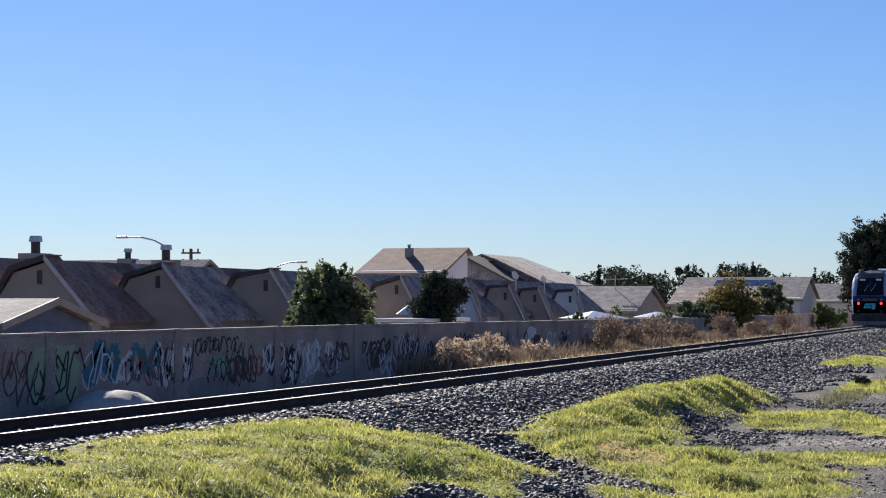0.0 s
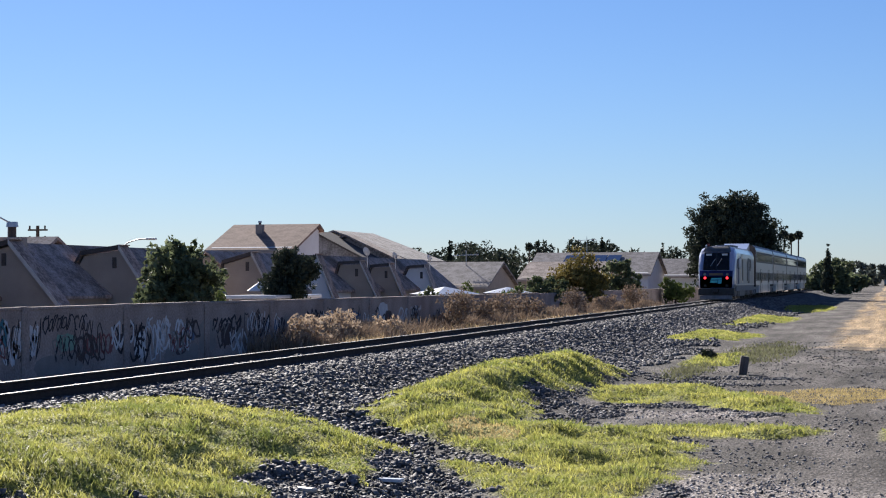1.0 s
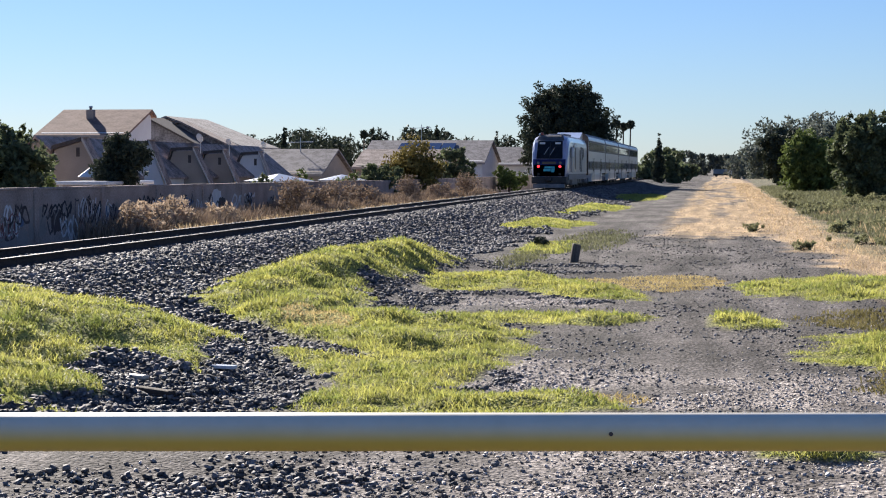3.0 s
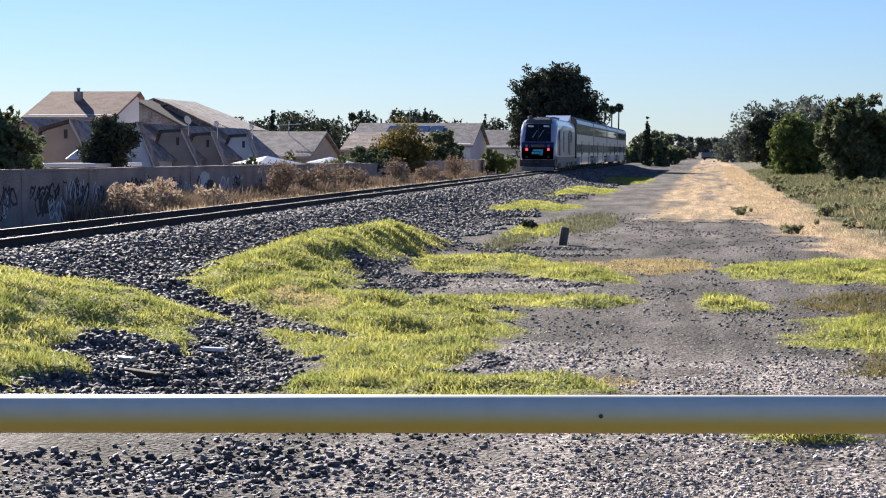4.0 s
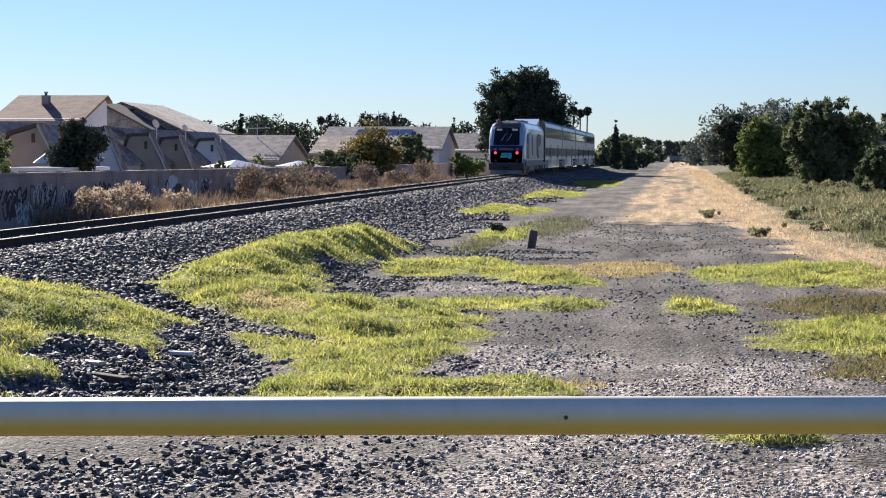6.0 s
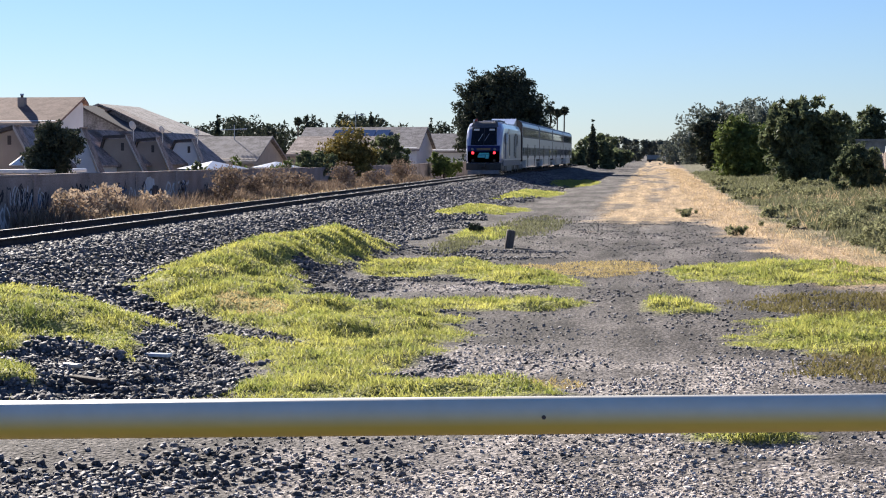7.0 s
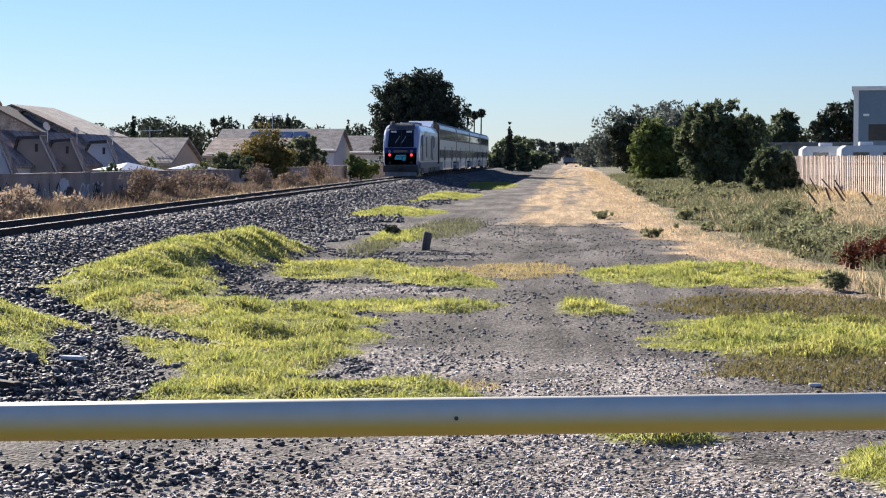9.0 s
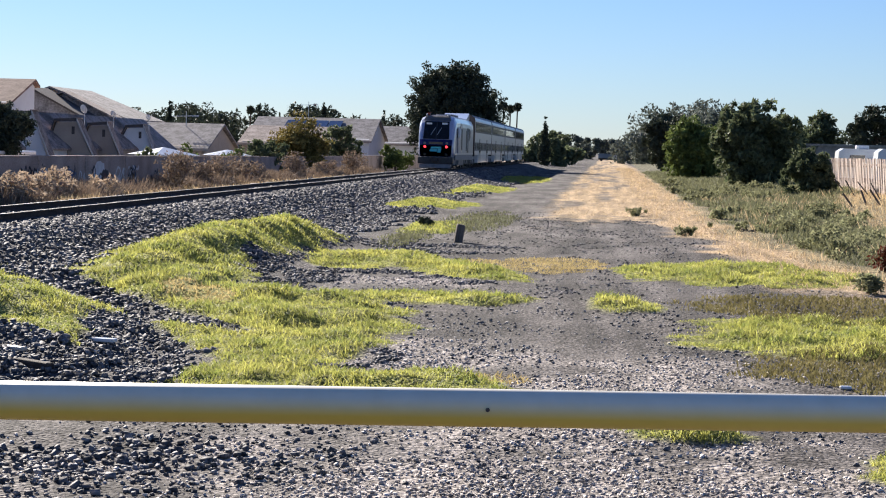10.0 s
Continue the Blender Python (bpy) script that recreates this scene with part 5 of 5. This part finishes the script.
def blades(name, x, y, length, width, lean, material, label, seed=1, category="grass", lift=0.0):
    """Bent blades: a quad and a tip each."""
    r = np.random.default_rng(seed)
    n = len(x)
    a, b = r.random(n) * 6.283, r.random(n) * 6.283
    side = np.stack([np.cos(a), np.sin(a), 0 * a], -1) * (width * 0.5)[:, None]
    out = np.stack([np.cos(b), np.sin(b), 0 * b], -1)
    ln = lean * (0.3 + 1.0 * r.random(n))
    root = np.stack([x, y, height(x, y) - 0.02 + lift], -1)
    up = np.array([0, 0, 1.0])
    mid = root + out * (length * 0.35 * ln)[:, None] + up * (length * 0.55 * np.sqrt(np.clip(1 - (0.5 * ln) ** 2, 0.05, 1)))[:, None]
    tip = root + out * (length * 1.0 * ln)[:, None] + up * (length * np.sqrt(np.clip(1 - (0.85 * ln) ** 2, 0.03, 1)))[:, None]
    v = np.stack([root - side, root + side, mid + side * 0.8, mid - side * 0.8, tip], 1).reshape(-1, 3)
    base = np.arange(n)[:, None] * 5
    loops = np.concatenate([base + np.array([[0, 1, 2, 3]]), base + np.array([[3, 2, 4]])], 1).ravel()
    sizes = np.tile([4, 3], n)
    ob = raw(name, v, sizes, loops, material)
    return tagged(ob, label, category, kind="stuff")


def scatter(n, x0, x1, y0, y1, seed):
    """Points over a stretch of ground, thinning out with distance along it."""
    r = np.random.default_rng(seed)
    return r.uniform(x0, x1, n), np.exp(r.uniform(math.log(y0), math.log(y1), n)), r


# ballast of the bank
x, y, r = scatter(98000, -15.6, -6.0, 14, 190, 101)
d = x - TRACK_X
keep = (lawn(x, y) < 0.08) & (d < 6.6 + 0.7 * smooth_noise(x, y, 1.3, 41)) & ~((np.abs(np.abs(d) - 0.75) < 0.09))
x, y = x[keep], y[keep]
stones("ballast", x, y, (0.037 + 0.043 * r.random(len(x))) * (1 + np.clip((y - 30) / 90, 0, 2) * 0.8), STONE, "crushed dark grey ballast stones of the railway bank", seed=102)
# gully of fallen ballast and the gravelly foot of the bank
x, y, r = scatter(56000, -8.5, -1.0, 12.8, 50, 103)
foot = smooth_noise(x, y, 1.1, 42) + 0.35 * smooth_noise(x, y, 0.35, 43)
keep = (lawn(x, y) < 0.02) & ((y > 16.5) | (r.random(len(x)) < 0.12 + 0.5 * np.clip(patch(x, y, -3.9, 14.6, 1.3, 0.9), 0, 1))) & ((foot > 0.15) | (y < 15) | (x < -6.2) | (gully(x, y) > 0)) & (x < -2.6 - 1.2 * smooth_noise(x, y, 2.5, 45))
x, y = x[keep], y[keep]
stones("fallen_ballast", x, y, 0.026 + 0.04 * r.random(len(x)) ** 2, STONE, "loose dark stones fallen from the bank", seed=104)
# gravel of the trail
x, y, r = scatter(150000, -6.0, 5.5, 9.5, 38, 105)
foot = smooth_noise(x, y, 1.4, 46) + 0.5 * smooth_noise(x, y, 0.4, 47)
keep = (lawn(x, y) < 0.0) & (r.random(len(x)) < 0.16 + 0.25 * foot + 0.9 * np.clip(pale(x, y), -0.1, 0.8))
x, y = x[keep], y[keep]
stones("trail_gravel", x, y, 0.008 + 0.026 * r.random(len(x)) ** 3, PEBBLE, "loose grey gravel strewn over the trail", seed=106)
# dark clods and small stones along the wheel tracks
x, y, r = scatter(60000, -5.5, 4.5, 13, 78, 107)
foot = smooth_noise(x, y * 0.35, 0.8, 48) + 0.7 * smooth_noise(x, y * 0.4, 0.3, 49)
keep = (lawn(x, y) < 0.0) & (r.random(len(x)) < 0.22 + 0.5 * foot) & (straw(x, y) < 0.4)
x, y = x[keep], y[keep]
stones("trail_clods", x, y, (0.008 + 0.024 * r.random(len(x)) ** 3) * (1 + y / 90), STONE, "dark clods and stones strewn along the wheel tracks", seed=108)


def grow(n, test, x0, x1, y0, y1, seed):
    x, y, r = scatter(n, x0, x1, y0, y1, seed)
    k = test(x, y, r)
    return x[k], y[k], r


x, y, r = grow(950000, lambda x, y, r: lawn(x, y) - 0.10 * r.random(len(x)) > 0.0, -12, 6.4, 14, 190, 111)
dry = lawn_dry(x, y) > 0.1
x, y = x[~dry], y[~dry]
tuft = 0.5 + 0.5 * smooth_noise(x, y, 0.45, 51)
edge = np.clip(lawn(x, y) / 0.35, 0.25, 1)
blades("bank_grass", x, y, (0.05 + 0.11 * tuft * (0.5 + r.random(len(x)))) * (0.5 + 0.5 * edge), 0.005 + 0.00036 * y, 1.1, GRASS, "bright yellow-green grass on the bank and trail", 112)
x, y, r = grow(150000, lambda x, y, r: lawn_dry(x, y) > 0.02, -8, 1, 18, 46, 113)
blades("dried_grass", x, y, 0.04 + 0.06 * r.random(len(x)), 0.006 + 0.0003 * y, 1.05, mat("tawny_dry_grass", (0.36, 0.28, 0.12), (0.62, 0.49, 0.23), 0.8, 0.6, 0, rand=0.25, through_light=0.45), "bleached dry tufts in the grass", 114)
# straw of the far trail and its margin
x, y, r = grow(60000, lambda x, y, r: straw(x, y) > 0.4 + 0.5 * r.random(len(x)), -3, 16.2, 34, 330, 115)
blades("straw", x, y, (0.10 + 0.22 * r.random(len(x)) ** 2) * np.where(x > 7, 1.3, np.where(np.abs(x - margin(y)) < 1.2, 0.75, 0.38)), 0.008 + 0.00026 * y, 1.05, GRASS_DRY, "bleached straw lying along the trail", 116)
# weeds
clump = lambda x, y: 0.5 + 0.5 * smooth_noise(x, y, 1.1, 52)
x, y, r = grow(120000, lambda x, y, r: (brush(x, y) > 0.3) & (straw(x, y) < 0.3 + 0.6 * r.random(len(x)) ** 2) & (clump(x, y) > 0.25 * r.random(len(x)) + 0.15), 3.5, 16, 24, 260, 117)
blades("weeds", x, y, (0.12 + 0.55 * clump(x, y) * r.random(len(x))) * np.clip((x - 3.0) / 3.0, 0.3, 1), 0.012 + 0.0004 * y, 0.7, WEED, "grey-green weeds and brush beside the trail", 118, "weeds")
x, y, r = grow(24000, lambda x, y, r: brush(x, y) * (smooth_noise(x, y, 3.1, 53) + 0.5 * smooth_noise(x, y, 0.9, 54) > 0.1 + 0.5 * r.random(len(x))) > 0.3, 5, 24, 30, 125, 119)
blades("dry_weeds", x, y, 0.12 + 0.38 * r.random(len(x)), 0.010 + 0.0003 * y, 0.75, GRASS_DRY, "dry bleached weeds among the brush", 120, "weeds")
# low creeping weeds between the two patches of grass
x, y, r = grow(60000, lambda x, y, r: np.maximum(patch(x, y, 3.6, 31.5, 2.4, 3.2), patch(x, y, 3.4, 22.3, 1.9, 2.2)) > 0.3 * r.random(len(x)), 0.5, 6.4, 19, 36, 121)
blades("creeping_weeds", x, y, 0.03 + 0.09 * r.random(len(x)), 0.014 + 0.0003 * y, 0.9, mat("olive_weed", (0.15, 0.13, 0.05), (0.28, 0.24, 0.1), 0.8, 0.5, 0, rand=0.3, through_light=0.3), "brownish olive weeds creeping over the gravel", 122, "weeds")
# small weeds on the bank and its foot
x, y, r = grow(26000, lambda x, y, r: np.maximum(patch(x, y, -4.4, 66, 1.6, 12), patch(x, y, -5.4, 52, 0.8, 8)) > 0.15 + 0.6 * r.random(len(x)), -8, -2, 44, 80, 123)
blades("toe_weeds", x, y, 0.05 + 0.12 * r.random(len(x)), 0.02 + 0.0003 * y, 0.7, WEED, "low grey-green weeds at the foot of the bank", 124, "weeds")
# dry brush along the block wall
x, y, r = grow(60000, lambda x, y, r: (smooth_noise(x, y, 2.3, 61) + 0.4 * smooth_noise(x, y, 0.8, 62) > 0.02 + 0.3 * r.random(len(x))) & ~((y > 70) & (y < 78) & (x < -19)), -19.8, -16.8, 55, 150, 125)
blades("wall_brush", x, y, (0.25 + 0.75 * r.random(len(x))) * np.clip((-16.3 - x) / 2.2, 0.2, 1), 0.018 + 0.0004 * y, 0.55, BRUSH_DRY, "dry brown brush growing along the block wall", 126, "brush")
x, y, r = grow(16000, lambda x, y, r: (smooth_noise(x, y, 2.0, 63) > -0.1), -18.6, -16.4, 57, 130, 127)
blades("pale_brush", x, y, 0.12 + 0.4 * r.random(len(x)), 0.016 + 0.0004 * y, 0.7, GRASS_DRY, "pale dry grass between the wall and track", 128, "brush")

# the larger loose stones of the near trail, one by one
rocks = []
for k in range(8):
    bm = bmesh.new()
    bmesh.ops.create_icosphere(bm, subdivisions=1, radius=1.0)
    q = np.random.default_rng(900 + k)
    for w in bm.verts:
        w.co = Vector((w.co.x * 1.15, w.co.y * 0.85, w.co.z * 0.6)) * float(0.75 + 0.5 * q.random())
    me = bpy.data.meshes.new("stone")
    bm.to_mesh(me)
    bm.free()
    me.materials.append(STONE if k % 2 else PEBBLE)
    rocks.append(me)
x, y, r = scatter(900, -5.5, 4.5, 10.3, 19, 131)
free = lawn(x, y) < 0
x, y = x[free][:300], y[free][:300]
for k in range(len(x)):
    size = 0.014 + 0.022 * r.random() ** 2
    ob = new("stone", rocks[k % 8])
    ob.parent = ground
    ob.matrix_basis = Matrix.LocRotScale((x[k], y[k], float(height(x[k], y[k])) + 0.3 * size), Euler((0, 0, r.random() * 6.28)), (size, size, size))
